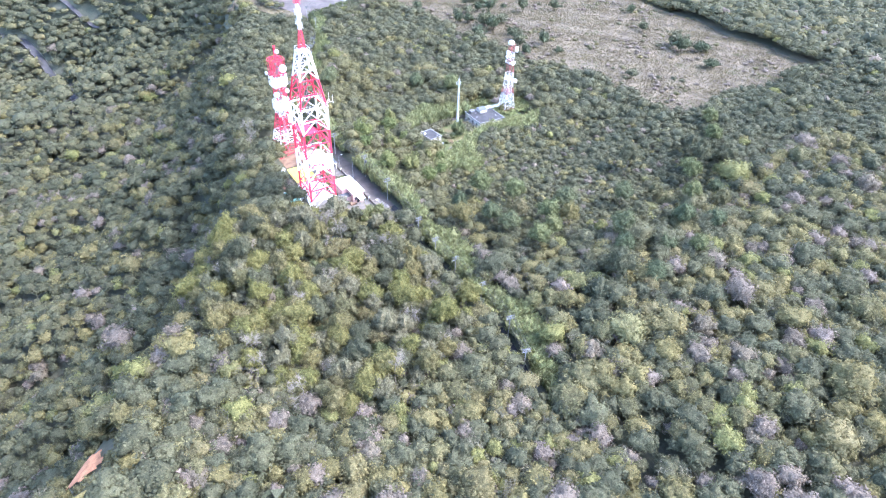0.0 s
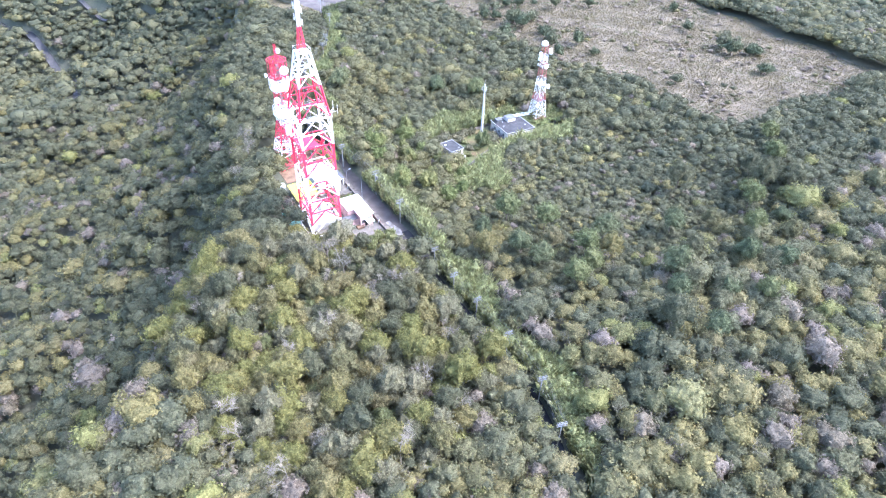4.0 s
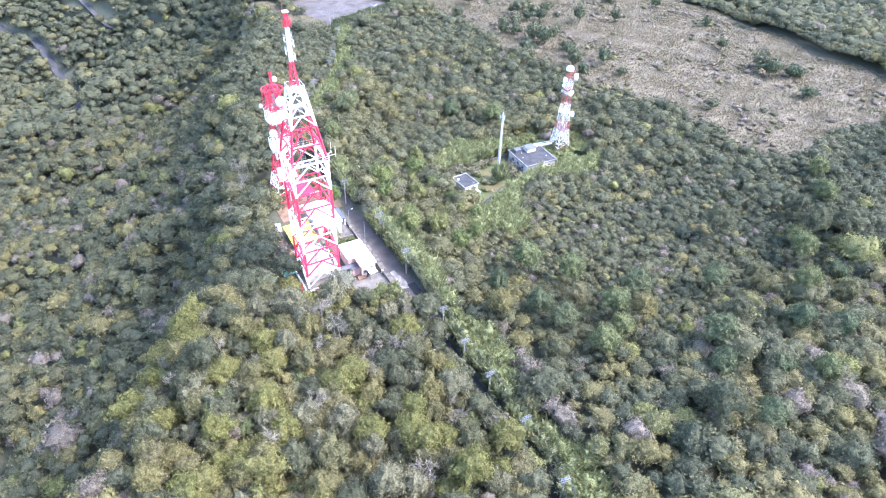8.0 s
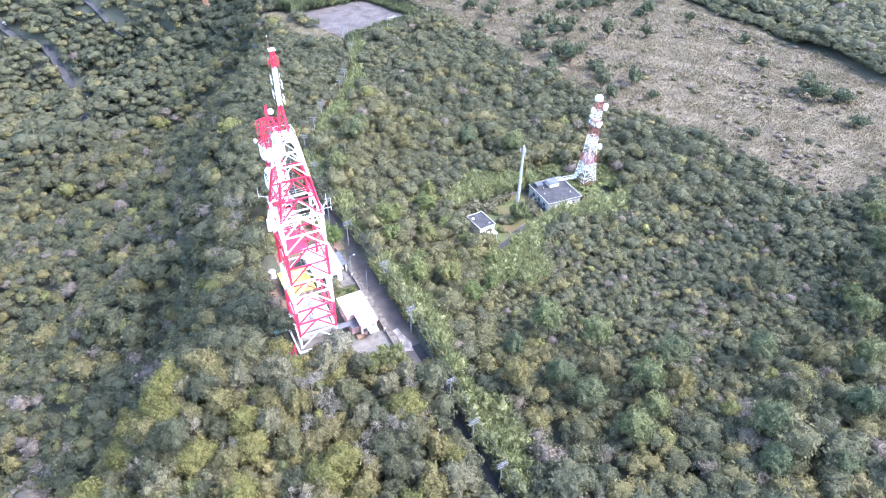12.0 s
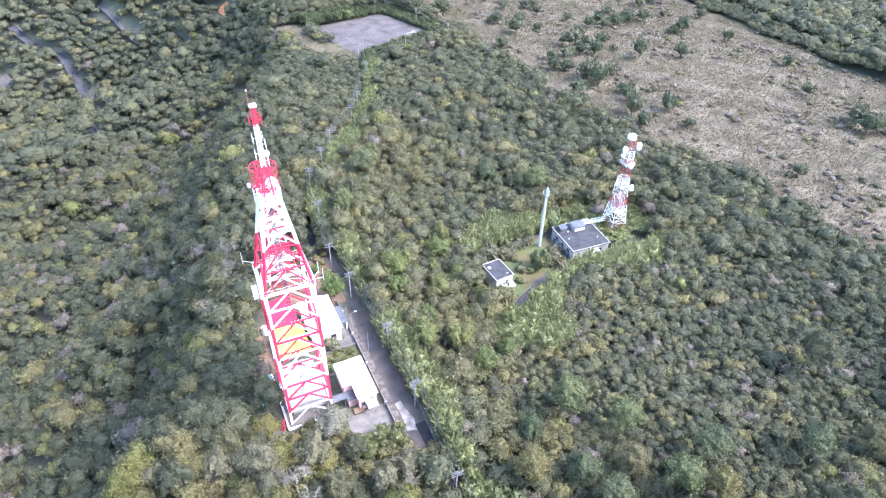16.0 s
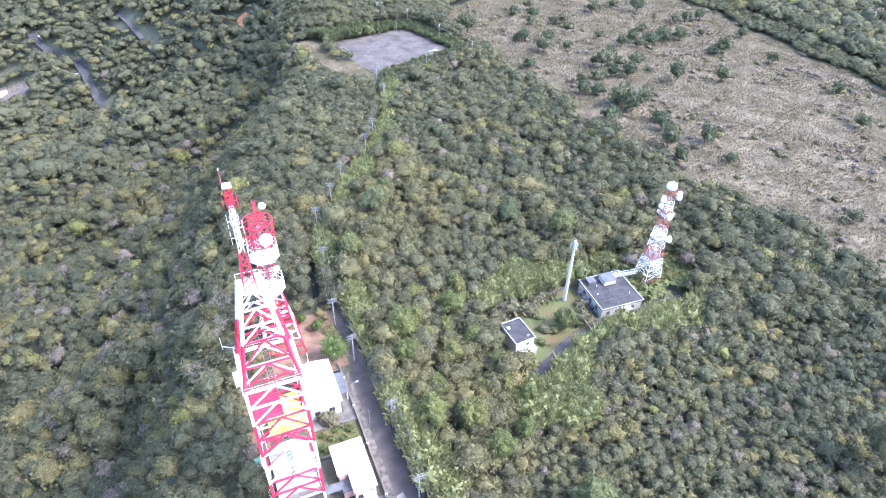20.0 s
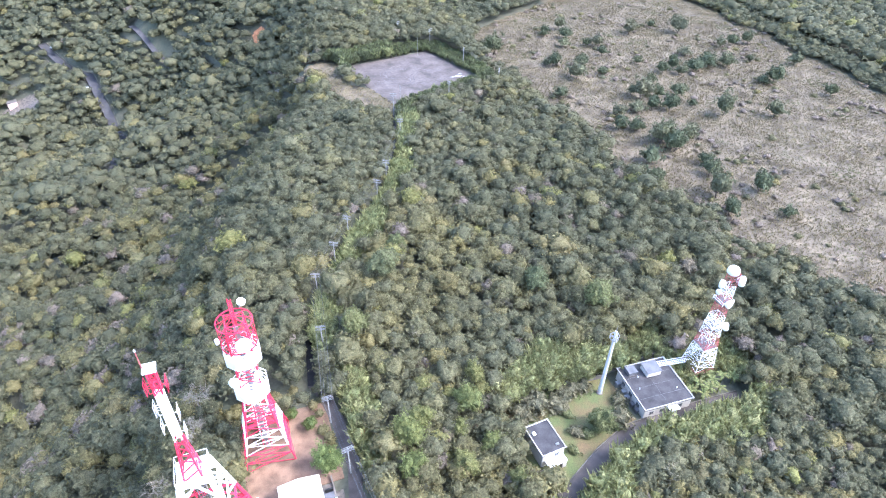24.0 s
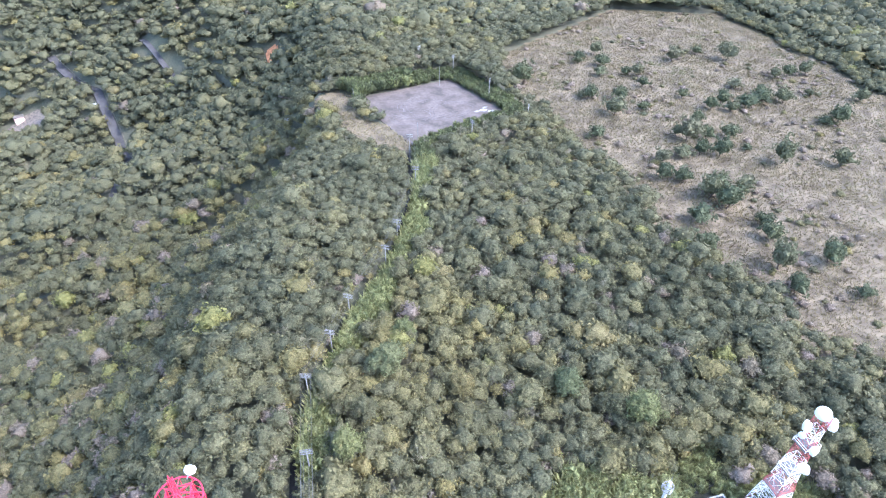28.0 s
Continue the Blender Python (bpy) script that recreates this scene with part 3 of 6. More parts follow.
u = edge_side(sx, sy)
slope = (u >= 4) & (sy < 420)
wood("slope_wood", sx[slope], sy[slope], CROWN_SLOPE, 1.9, 3.6, 0.7, "shaded mixed broadleaf wood on the steep slope", 5.5)
sx, sy = scatter(rng, -140, 520, 60, 700, 5.3)
u = edge_side(sx, sy)
far = ((u >= 4) & (sy >= 420)) | ((u < 4) & ((sx >= 350) | (sy >= 446)))
wood("far_wood", sx[far], sy[far], CROWN_DIST, 3.0, 4.5, 0.15, "distant green wood across the valley and plain", 5.5)

sx, sy = scatter(rng, 60, 272, -20, 108, 3.9)
close = (sy < 105) & (sx < 270) & (edge_side(sx, sy) < 4) & ~near_ridge(sx, sy)
wood("plateau_wood_near", sx[close], sy[close], CROWN_RIDGE, 1.7, 3.7, 1.1, "mixed green, olive and grey broadleaf wood on the near hilltop", 5.2)

sx, sy = scatter(rng, -60, 84, 30, 170, 3.9)
ridge = near_ridge(sx, sy) & (np.hypot(sx - 50, (sy - 125) * 0.8) > 36)
wood("ridge_wood", sx[ridge], sy[ridge], CROWN_RIDGE, 1.8, 3.6, 1.1, "mixed olive and green broadleaf wood on the near ridge")

# the wood goes on behind the start of the way and to both sides
sx, sy = scatter(rng, -130, 420, -130, 330, 9.0)
ok = ~in_view(sx, sy) & (np.hypot(sx - 70, sy - 60) < 300)
sx, sy = sx[ok], sy[ok]
rad = rng.uniform(4.4, 6.4, len(sx))
v, f, t = plant(rng, CROWN_DIST, sx, sy, ground(sx, sy) + 4.0, rad, rad, leaf_tint(rng, sx, sy, 0.5))
soup("wood_behind", v, f, M_LEAF, t, "stuff", "green broadleaf wood round the rest of the hill", "forest")

# young growth that closes the gaps under the ridge trees, and low scrub
sx, sy = scatter(rng, -60, 182, 30, 345, 2.6)
under = (near_ridge(sx, sy) | (sx > 100) & (sx < 180) & (sy > 160) & (sy < 214) | (near_line(sx, sy, LANE_UP)[0] < 6) | (near_line(sx, sy, LANE_LOW)[0] < 6)) & (near_line(sx, sy, LANE_UP)[0] > 1.9) & (near_line(sx, sy, LANE_LOW)[0] > 2.7) & in_view(sx, sy) & ~open_ground(sx, sy) & ~bamboo_ground(sx, sy)
scrub = low_growth(sx, sy)
ok = under | scrub
scrub = scrub[ok]
sx, sy = sx[ok], sy[ok]
rad = rng.uniform(1.3, 2.2, len(sx)) * np.where(scrub, 0.85, 1.0)
z = ground(sx, sy) + np.where(scrub, 0.9, np.where(near_ridge(sx, sy), 4.3, 3.0)) * rng.uniform(0.7, 1.2, len(sx))
v, f, t = plant(rng, CROWN_FAR, sx, sy, z, rad, rad * np.where(scrub, 0.8, 1.15), np.where(scrub, rng.uniform(0.4, 0.74, len(sx)), leaf_tint(rng, sx, sy, 1.0)))
soup("undergrowth", v, f, M_LEAF, t, "stuff", "dense mixed green scrub under and between the trees", "scrub")

# leafless trees among the rest
sx, sy = scatter(rng, -110, 300, -10, 440, 5.2)
u = edge_side(sx, sy)
share = np.where(sy < 108, 0.42, np.where(u > 0, 0.16, np.where(scrub_land(sx, sy) > 0.35, 0.10, 0.07))) * (1 + 0.9 * swell(sx, sy, 15, 7.0))
ok = in_view(sx, sy) & ~open_ground(sx, sy) & ~bamboo_ground(sx, sy) & (rng.uniform(0, 1, len(sx)) < share)
sx, sy = sx[ok], sy[ok]
rad = rng.uniform(1.7, 3.1, len(sx))
z = ground(sx, sy) + 5.6 * (1 - 0.5 * scrub_land(sx, sy)) + 0.25 * rad
v, f, t = plant(rng, BARE, sx, sy, z, rad * 1.15, rad * 1.0, rng.uniform(0, 1, len(sx)))
soup("leafless_trees", v, f, M_TWIG, t, "stuff", "grey-brown leafless winter trees among the green wood", "bare trees")

# bamboo and tall grass thickets
BAMBOO = [fountain(100 + k, 70, 0.062, 0.9) for k in range(4)]
sx, sy = scatter(rng, 60, 200, 50, 420, 1.7)
ok = bamboo_ground(sx, sy) & in_view(sx, sy)
sx, sy = sx[ok], sy[ok]
h = rng.uniform(4.2, 6.6, len(sx)) * np.where((sx > 150) & (sy > 184) | (sx < 80) & (sy < 152) | (near_line(sx, sy, [COURT[2], COURT[3]])[0] < 6), 0.55, 1.0)
v, f, t = plant(rng, BAMBOO, sx, sy, ground(sx, sy), h * 0.55, h, np.clip(rng.normal(np.where(sy > 325, 0.05, np.where(sy > 216, 0.62, 0.9)), 0.22, len(sx)), 0, 1))
v2, f2, t2 = plant(rng, CROWN_FAR, sx, sy, ground(sx, sy) + 0.45 * h, h * 0.34, h * 0.5, np.clip(rng.normal(np.where(sy > 325, 0.05, np.where(sy > 216, 0.45, 0.65)), 0.18, len(sx)), 0, 1))
v, f, t = np.concatenate([v, v2]), np.concatenate([f, f2 + len(v)]), np.concatenate([t, t2])
soup("bamboo_thicket", v, f, M_BAMBOO, t, "stuff", "yellow-green bamboo thicket along the lane", "bamboo")

# dry field
TUFT = [fountain(120 + k, 8, 0.10, 1.15) for k in range(6)]
sx, sy = scatter(rng, 180, 346, 140, 470, 1.15)
ex, ey = scatter(rng, 106, 146, 326, 398, 1.2)
ex, ey = ex[verge(ex, ey)], ey[verge(ex, ey)]
ok = in_field(sx, sy) & in_view(sx, sy)
sx, sy = np.concatenate([sx[ok], ex]), np.concatenate([sy[ok], ey])
h = rng.uniform(0.6, 1.15, len(sx)) * (1 + 0.3 * swell(sx, sy, 6, 1.0))
green = (swell(sx, sy, 9, 3.0) > 0.55) & (rng.uniform(0, 1, len(sx)) < 0.5)
v, f, t = plant(rng, TUFT, sx, sy, ground(sx, sy) - 0.1, h * 0.95, h, np.where(verge(sx, sy), rng.uniform(0.75, 0.9, len(sx)), np.where(green, 1.0, np.clip(rng.normal(0.42, 0.22, len(sx)) + 0.2 * swell(sx, sy, 14, 0.5), 0, 0.9))))
soup("dry_grass", v, f, M_GRASS, t, "stuff", "tall dry tan grass over an old field", "grass")


# low brown and green bushes in the field
bx, by = scatter(rng, 190, 344, 150, 455, 3.4)
ok = in_field(bx, by) & in_view(bx, by) & (rng.uniform(0, 1, len(bx)) < np.clip(0.10 + 0.45 * swell(bx, by, 13, 5.0), 0.02, 0.6))
bx, by = bx[ok], by[ok]
rad = rng.uniform(0.6, 1.5, len(bx))
v, f, t = plant(rng, CROWN_FAR, bx, by, ground(bx, by) + 0.4, rad * 1.2, rad * 0.9, np.where(rng.uniform(0, 1, len(bx)) < 0.6, rng.uniform(0.93, 1.0, len(bx)), rng.uniform(0.1, 0.6, len(bx))))
soup("field_bushes", v, f, M_LEAF, t, "stuff", "low brown and green bushes in the dry grass", "bushes")


def drape(name, inside_fn, x0, x1, y0, y1, step, material, lift, label, category):
    """A patch of ground cover that follows the land."""
    xs, ys = np.arange(x0, x1 + step, step), np.arange(y0, y1 + step, step)
    X, Y = np.meshgrid(xs, ys)
    idx = np.arange(X.size).reshape(X.shape)
    q = np.stack([idx[:-1, :-1], idx[:-1, 1:], idx[1:, 1:], idx[1:, :-1]], -1).reshape(-1, 4)
    cx, cy = X.ravel()[q].mean(1), Y.ravel()[q].mean(1)
    q = q[inside_fn(cx, cy)]
    return soup(name, np.stack([X, Y, ground(X, Y) + lift], -1).reshape(-1, 3), np.concatenate([q[:, :3], q[:, [0, 2, 3]]]), material, kind="structure", label=label, category=category)


drape("field_ground", in_field, 186, 346, 140, 466, 4, M_TAN, 0.06, "bare tan soil under dry grass", "ground")


drape("verge_ground", verge, 104, 146, 328, 396, 1.5, M_TAN, 0.08, "bare tan soil and dead grass beside the court", "ground")


def strip(name, line, width, material, lift, label, category, step=2.0, level=None):
    """A road or lane of even width along a line, following the land, with a little thickness."""
    pts = []
    for (ax, ay), (bx, by) in zip(line, line[1:]):
        n = max(1, int(math.hypot(bx - ax, by - ay) / step))
        pts += [(ax + (bx - ax) * k / n, ay + (by - ay) * k / n) for k in range(n)]
    pts.append(line[-1])
    g = Geo()
    row = []
    for k, (x, y) in enumerate(pts):
        a, b = pts[max(0, k - 1)], pts[min(len(pts) - 1, k + 1)]
        d = math.hypot(b[0] - a[0], b[1] - a[1])
        nx_, ny_ = (b[1] - a[1]) / d * width / 2, -(b[0] - a[0]) / d * width / 2
        z = max(gz(x, y), gz(x + nx_, y + ny_), gz(x - nx_, y - ny_)) + lift if level is None else level
        row.append([(x - nx_, y - ny_, z - 0.6), (x - nx_, y - ny_, z), (x + nx_, y + ny_, z), (x + nx_, y + ny_, z - 0.6)])
    for a, b in zip(row, row[1:]):
        g.add(a + b, [(0, 4, 5, 1), (1, 5, 6, 2), (2, 6, 7, 3)])
    return part(name, g, material, None, label, category, kind="structure")


strip("road", [(83.0, 143.6), (82.3, 149), (82.3, 175), (81.9, 186)], 5.2, M_ASPHALT, 0.05, "grey asphalt lane beside the mast compound", "road", level=0.06)
M_DUST = mat("pale_dusty_concrete", (0.27, 0.232, 0.195), 0.9, vary=0.22, scale=6, fine=50, bump=0.2)
part("apron", Geo().add([(81.0, 156.4, 0.075), (81.2, 153.2, 0.075), (80.9, 149.2, 0.075), (82.9, 148.6, 0.075), (83.3, 151.5, 0.075), (82.6, 154.4, 0.075), (82.4, 156.8, 0.075)], [tuple(range(7))]), M_DUST, None, "pale dusty concrete patch at the yard gate", "pavement", kind="structure")
strip("road_upper", [(82.6, 185), (84.0, 192), (83.7, 198), (83.2, 204), (81.8, 211), (80.2, 215)], 2.6, M_ASPHALT, 0.05, "narrow brownish lane going on between trees", "road", level=0.075)
strip("path_low", LANE_LOW, 2.2, M_DARKROAD, 0.08, "narrow dark path under the power line", "path")
strip("path_up", LANE_UP, 1.8, M_DARKROAD, 0.08, "narrow dark lane through the wood", "path")
strip("drive", DRIVE, 4.6, M_ASPHALT, 0.06, "worn grey driveway to the flat-roofed building", "driveway")
strip("far_road", FAR_ROAD, 5.0, M_FARROAD, 0.3, "two-lane valley road with white edge lines", "road")
strip("far_lane", FAR_LANE, 3.5, M_FARROAD, 0.3, "short stretch of valley lane", "road")
g = Geo()
g.add([(x, y, z) for z in (-1.6, -0.93) for x, y in COURT], [(3, 2, 1, 0)[::-1], (4, 5, 6, 7)[::-1], (0, 1, 5, 4), (1, 2, 6, 5), (2, 3, 7, 6), (3, 0, 4, 7)])
court = part("court", g, M_COURT, None, "large bare weathered concrete court", "pavement", kind="structure")
M_CHALK = mat("pale_court_stain", (0.30, 0.29, 0.28), 0.9, vary=0.2, scale=6, fine=40)
M_TYRE = mat("tyre_mark", (0.108, 0.092, 0.084), 0.9, vary=0.25, scale=4, fine=30)
rr = random.Random(4)
for x, y, r in ((171.0, 359.4, 2.0), (173.8, 357.6, 1.6), (168.2, 359.0, 1.2), (172.6, 361.4, 1.1)):
    g = Geo()
    q = [(x + r * rr.uniform(0.6, 1.2) * math.cos(a), y + 0.55 * r * rr.uniform(0.6, 1.2) * math.sin(a), -0.924) for a in [k * 0.4488 for k in range(14)]]
    g.add(q, [tuple(range(14))])
    part("pale_stain", g, M_CHALK, court, "whitish patch on the concrete")
for x, y, r, a0, a1 in ((150, 366, 9, 0.3, 4.4), (156, 368, 13, 2.0, 5.6), (143, 362, 7, 3.0, 7.2), (160, 362, 8, 0.0, 3.3), (150, 372, 16, 3.6, 5.4), (146, 370, 5, 0.5, 5.0)):
    for w in (0, 1.5):
        g = Geo()
        for k in range(28):
            a, b = a0 + (a1 - a0) * k / 28, a0 + (a1 - a0) * (k + 1) / 28
            q = [(x + (r + w + d) * math.cos(e), y + (r + w + d) * 0.8 * math.sin(e), -0.925) for e, d in ((a, 0), (a, 0.3), (b, 0.3), (b, 0))]
            g.add(q, [(0, 1, 2, 3)])
        part("tyre_mark", g, M_TYRE, court, "faint curved tyre mark")

# ---- trees that stand out ----
def raw_mesh(name, v, f, material):
    me = bpy.data.meshes.new(name)
    me.from_pydata([tuple(p) for p in v], [], [tuple(int(i) for i in t) for t in f])
    me.materials.append(material)
    me.update()
    return me


def trunk_geo(seed, height, r):
    rng = random.Random(seed)
    g = Geo()
    p, rad = Vector((0, 0, -0.6)), r
    for k in range(4):
        q = p + Vector((rng.uniform(-0.2, 0.2), rng.uniform(-0.2, 0.2), (height + 0.6) / 4))
        g.tube(p, q, rad, rad * 0.8, 7, caps=False)
        p, rad = q, rad * 0.8
        if k > 1:
            for _ in range(3):
                a = rng.uniform(0, 6.28)
                g.tube(p, p + Vector((math.cos(a) * 1.3, math.sin(a) * 1.3, rng.uniform(0.8, 1.6))), rad * 0.55, rad * 0.2, 5, caps=False)
    return g


def make_tree(seed, label, leaf_material, protos, rad=2.8, tall=2.9, stem=4.6, name="tree"):
    t = thing(name, label, "tree")
    part("trunk", trunk_geo(seed, stem, 0.16), M_TRUNK, t)
    v, f = protos[seed % len(protos)]
    c = new("crown", raw_mesh("crown", v * (rad, rad, tall) + (0, 0, stem + 0.35 * rad), f, leaf_material))
    c.parent = t
    return t


def make_bare(seed):
    t = thing("bare_tree", "pale grey leafless tree with forking branches", "tree")
    v, f = bare_branches(seed, 4, 260, 0.010, 0.62)
    part("trunk", Geo().tube((0, 0, -0.6), (0.1, 0, 4.2), 0.17, 0.11, 7), M_BARE, t)
    c = new("branch_crown", raw_mesh("branch_crown", v * 3.2 + (0.1, 0, 6.4), f, M_BARE))
    c.parent = t
    return t


def put(ob, x, y, s=1.0, h=1.0, lift=0.0):
    """A copy of a plant at a place on the ground, turned at random."""
    m = pose(x, y, gz(x, y) + lift, 0, 0, random.uniform(0, 360)) @ Matrix.Diagonal((s, s, s * h, 1))
    return copy_thing(ob, m)


M_DARKTREE = foliage("dark_tree_leaf", [(0.0, (0.084, 0.100, 0.052)), (0.6, (0.103, 0.115, 0.058)), (1.0, (0.130, 0.135, 0.066))], by="object")
M_BRIGHT = foliage("bright_tree_leaf", [(0.0, (0.130, 0.139, 0.060)), (1.0, (0.164, 0.163, 0.068))], by="object")
M_SILVER = foliage("grey_green_leaf", [(0.0, (0.141, 0.129, 0.073)), (1.0, (0.168, 0.150, 0.086))], by="object")
M_FIELDTREE = foliage("field_tree_leaf", [(0.0, (0.082, 0.096, 0.055)), (0.5, (0.105, 0.115, 0.062)), (1.0, (0.150, 0.142, 0.085))], by="object", through_leaf=0.4)
CROWN_LOW = [crown(140 + k, 15, 460, 0.12, 2, 1.1, 0.27, 0.28) for k in range(5)]
M_YOUNG = foliage("young_leaf", [(0.0, (0.145, 0.164, 0.060)), (0.5, (0.172, 0.184, 0.067)), (1.0, (0.205, 0.198, 0.076))], by="object", through_leaf=0.4)
M_PALE = foliage("pale_grey_leaf", [(0.0, (0.232, 0.219, 0.150)), (1.0, (0.259, 0.240, 0.165))], by="object", through_leaf=0.4)
M_OLIVE = foliage("olive_leaf", [(0.0, (0.168, 0.160, 0.054)), (0.5, (0.186, 0.171, 0.058)), (1.0, (0.202, 0.178, 0.066))], by="object", through_leaf=0.4)
olive_trees = [make_tree(k, "broad olive-yellow broadleaf tree on the wooded ridge", M_OLIVE, CROWN_NEAR) for k in range(4)]
grey_trees = [make_tree(4 + k, "grey-green broadleaf tree on the wooded ridge", M_SILVER, CROWN_NEAR) for k in range(3)]
fresh_trees = [make_tree(2 + k, "fresh green broadleaf tree on the wooded ridge", M_BRIGHT, CROWN_NEAR, 2.5, 2.7) for k in range(2)]
ridge_trees = [make_tree(k, "rounded mid-green broadleaf tree on the wooded ridge", M_TREE, CROWN_NEAR) for k in range(4)]
dark_trees = [make_tree(20 + k, "tall green tree standing above the wood", M_BRIGHT if k == 1 else M_TREE if k == 2 else M_DARKTREE, CROWN_NEAR, 2.8, 3.2, 5.0) for k in range(3)]
field_trees = [make_tree(30 + k, "small dark green tree in the dry grass field", M_FIELDTREE, CROWN_LOW, 1.9, 1.9, 1.0, "field_tree") for k in range(5)]
bare_trees = [make_bare(200 + k) for k in range(4)]
for ob in ridge_trees + olive_trees + grey_trees + fresh_trees:
    tagged(ob, group="trees on the ridge")
for ob in field_trees:
    tagged(ob, group="trees in the field")
for ob in bare_trees:
    tagged(ob, group="leafless trees on the ridge")
for ob in dark_trees:
    tagged(ob, group="tall trees of the wood")


def stand(protos, places, s0, s1, h0=0.9, h1=1.2):
    """Set out the first ones themselves, then copies."""
    for k, (x, y) in enumerate(places):
        ob = protos[k % len(protos)]
        s, h = random.uniform(s0, s1), random.uniform(h0, h1)
        if k < len(protos):
            ob.matrix_world = pose(x, y, gz(x, y), 0, 0, random.uniform(0, 360)) @ Matrix.Diagonal((s, s, s * h, 1))
        else:
            put(ob, x, y, s / ob.scale[0], h)


random.seed(5)
sx, sy = scatter(rng, -60, 84, 30, 170, 4.1)
ok = near_ridge(sx, sy) & (np.hypot(sx - 50, (sy - 125) * 0.8) <= 36) & in_view(sx, sy) & ~open_ground(sx, sy) & ~bamboo_ground(sx, sy)
ridge_places = list(zip(sx[ok], sy[ok]))
random.shuffle(ridge_places)
bare_places = ridge_places[:30]
sorts = ([], [], [], [])
for x, y in ridge_places[30:]:
    x, y = float(x), float(y)
    patch, odd = float(swell(x, y, 8, 2.2)), random.random()
    k = 2 if odd < 0.12 else 3 if odd > 0.66 else 1 if odd > 0.54 else 0 if patch > -0.05 else 1 if odd < 0.28 else 3
    sorts[k].append((x, y))
bare_places += [(56.5, 205.4), (49.6, 196.0), (57.5, 212.0)]
for protos, places, s0, s1 in ((olive_trees, sorts[0], 0.9, 1.5), (grey_trees, sorts[1], 0.8, 1.3), (fresh_trees, sorts[2], 0.6, 0.95), (ridge_trees, sorts[3], 0.8, 1.3), (bare_trees, bare_places, 0.8, 1.35)):
    stand(protos, [(float(a), float(b)) for a, b in places], s0, s1)
stand(dark_trees, [(110, 120), (112, 108), (117, 124), (107, 126), (119, 110), (164, 108), (157, 91), (189, 115), (209, 118), (129, 90), (214, 123), (194, 114), (165, 85),
                   (123, 117), (200, 122), (135, 96), (183, 109), (128, 112), (133, 120), (121, 132), (98, 130), (103, 138), (113, 140), (146, 100), (152, 112), (171, 99), (178, 92), (187, 100), (196, 106), (205, 110), (219, 128), (226, 134), (172, 128), (140, 84), (148, 78), (118, 82), (126, 76), (92, 222), (97, 230), (104, 240), (110, 250), (118, 232), (140, 226), (152, 215)], 0.95, 1.5)
road_trees = [make_tree(50 + k, "bright yellow-green broadleaf tree beside the compound road", M_YOUNG, CROWN_NEAR, 2.6, 3.0, 4.2) for k in range(3)]
for ob in road_trees:
    tagged(ob, group="bright trees by the road")
stand(road_trees, [(96, 158), (101, 166), (97, 176), (104, 184), (94, 186), (111, 187), (99, 196), (107, 173), (110, 160), (113, 178), (106, 192), (115, 168), (93, 168), (95, 192), (102, 204), (110, 198), (114, 204), (103, 158), (112, 172)], 0.8, 1.35)
FIELD_FAR = [(198, 383, 2.6), (232, 397, 1), (241, 391, 1.6), (235, 382, 1.5), (246, 379, 1.2), (251, 377, 1.7), (247, 366, 1.3), (219, 362, 1.7), (216, 364, 1), (231, 358, 1.7), (276, 387, 2.2), (292, 392, 1.2), (301, 381, 2.4),
             (286, 355, 1.7), (257, 352, 1.2), (310, 359, 1.5), (325, 358, 1.8), (317, 359, 1.4), (203, 391, 1.5), (234, 400, 1.3), (244, 404, 1.6)]
FIELD_MID = [(221, 346, 2.4), (235, 347, 1.1), (206, 332, 1.6), (250, 332, 1.3), (237, 320, 2.3), (245, 319, 1.6), (236, 325, 1.1), (229, 311, 1.8), (220, 310, 1.6), (236, 310, 1.6), (242, 307, 1.8), (254, 318, 1.7), (254, 308, 1),
             (262, 340, 1.5), (269, 342, 1.6), (269, 336, 1.5), (277, 337, 1.9), (287, 340, 2.2), (295, 337, 2), (311, 339, 1), (328, 329, 1.7), (303, 315, 2), (298, 316, 1.4), (292, 346, 1.5)]
FIELD_NEAR = [(260, 297, 2.2), (279, 289, 1.8), (214, 300, 1.5), (219, 297, 1.6), (226, 288, 2), (222, 286, 2.2), (224, 280, 2.4), (201, 288, 1.6), (211, 276, 2), (203, 263, 2), (219, 250, 2.2), (235, 248, 2), (235, 286, 1.6), (233, 234, 1.2),
              (316, 297, 1.6), (297, 210, 2.6), (294, 203, 2.4), (302, 198, 1.7), (307, 197, 1.6), (243, 191, 1.5), (300, 236, 1.8), (318, 262, 1.5), (290, 180, 1.8), (310, 200, 1.4), (226, 262, 1.7), (229, 268, 1.5), (216, 240, 1.6)]
for k, (x, y, r) in enumerate(FIELD_FAR + FIELD_MID + FIELD_NEAR):
    ob = field_trees[k % 5]
    s, h = r / 0.95, random.uniform(0.8, 1.15)
    if k < 5:
        ob.matrix_world = pose(x, y, gz(x, y), 0, 0, random.uniform(0, 360)) @ Matrix.Diagonal((s, s, s * h, 1))
    else:
        put(ob, x, y, s / ob.scale[0], h)

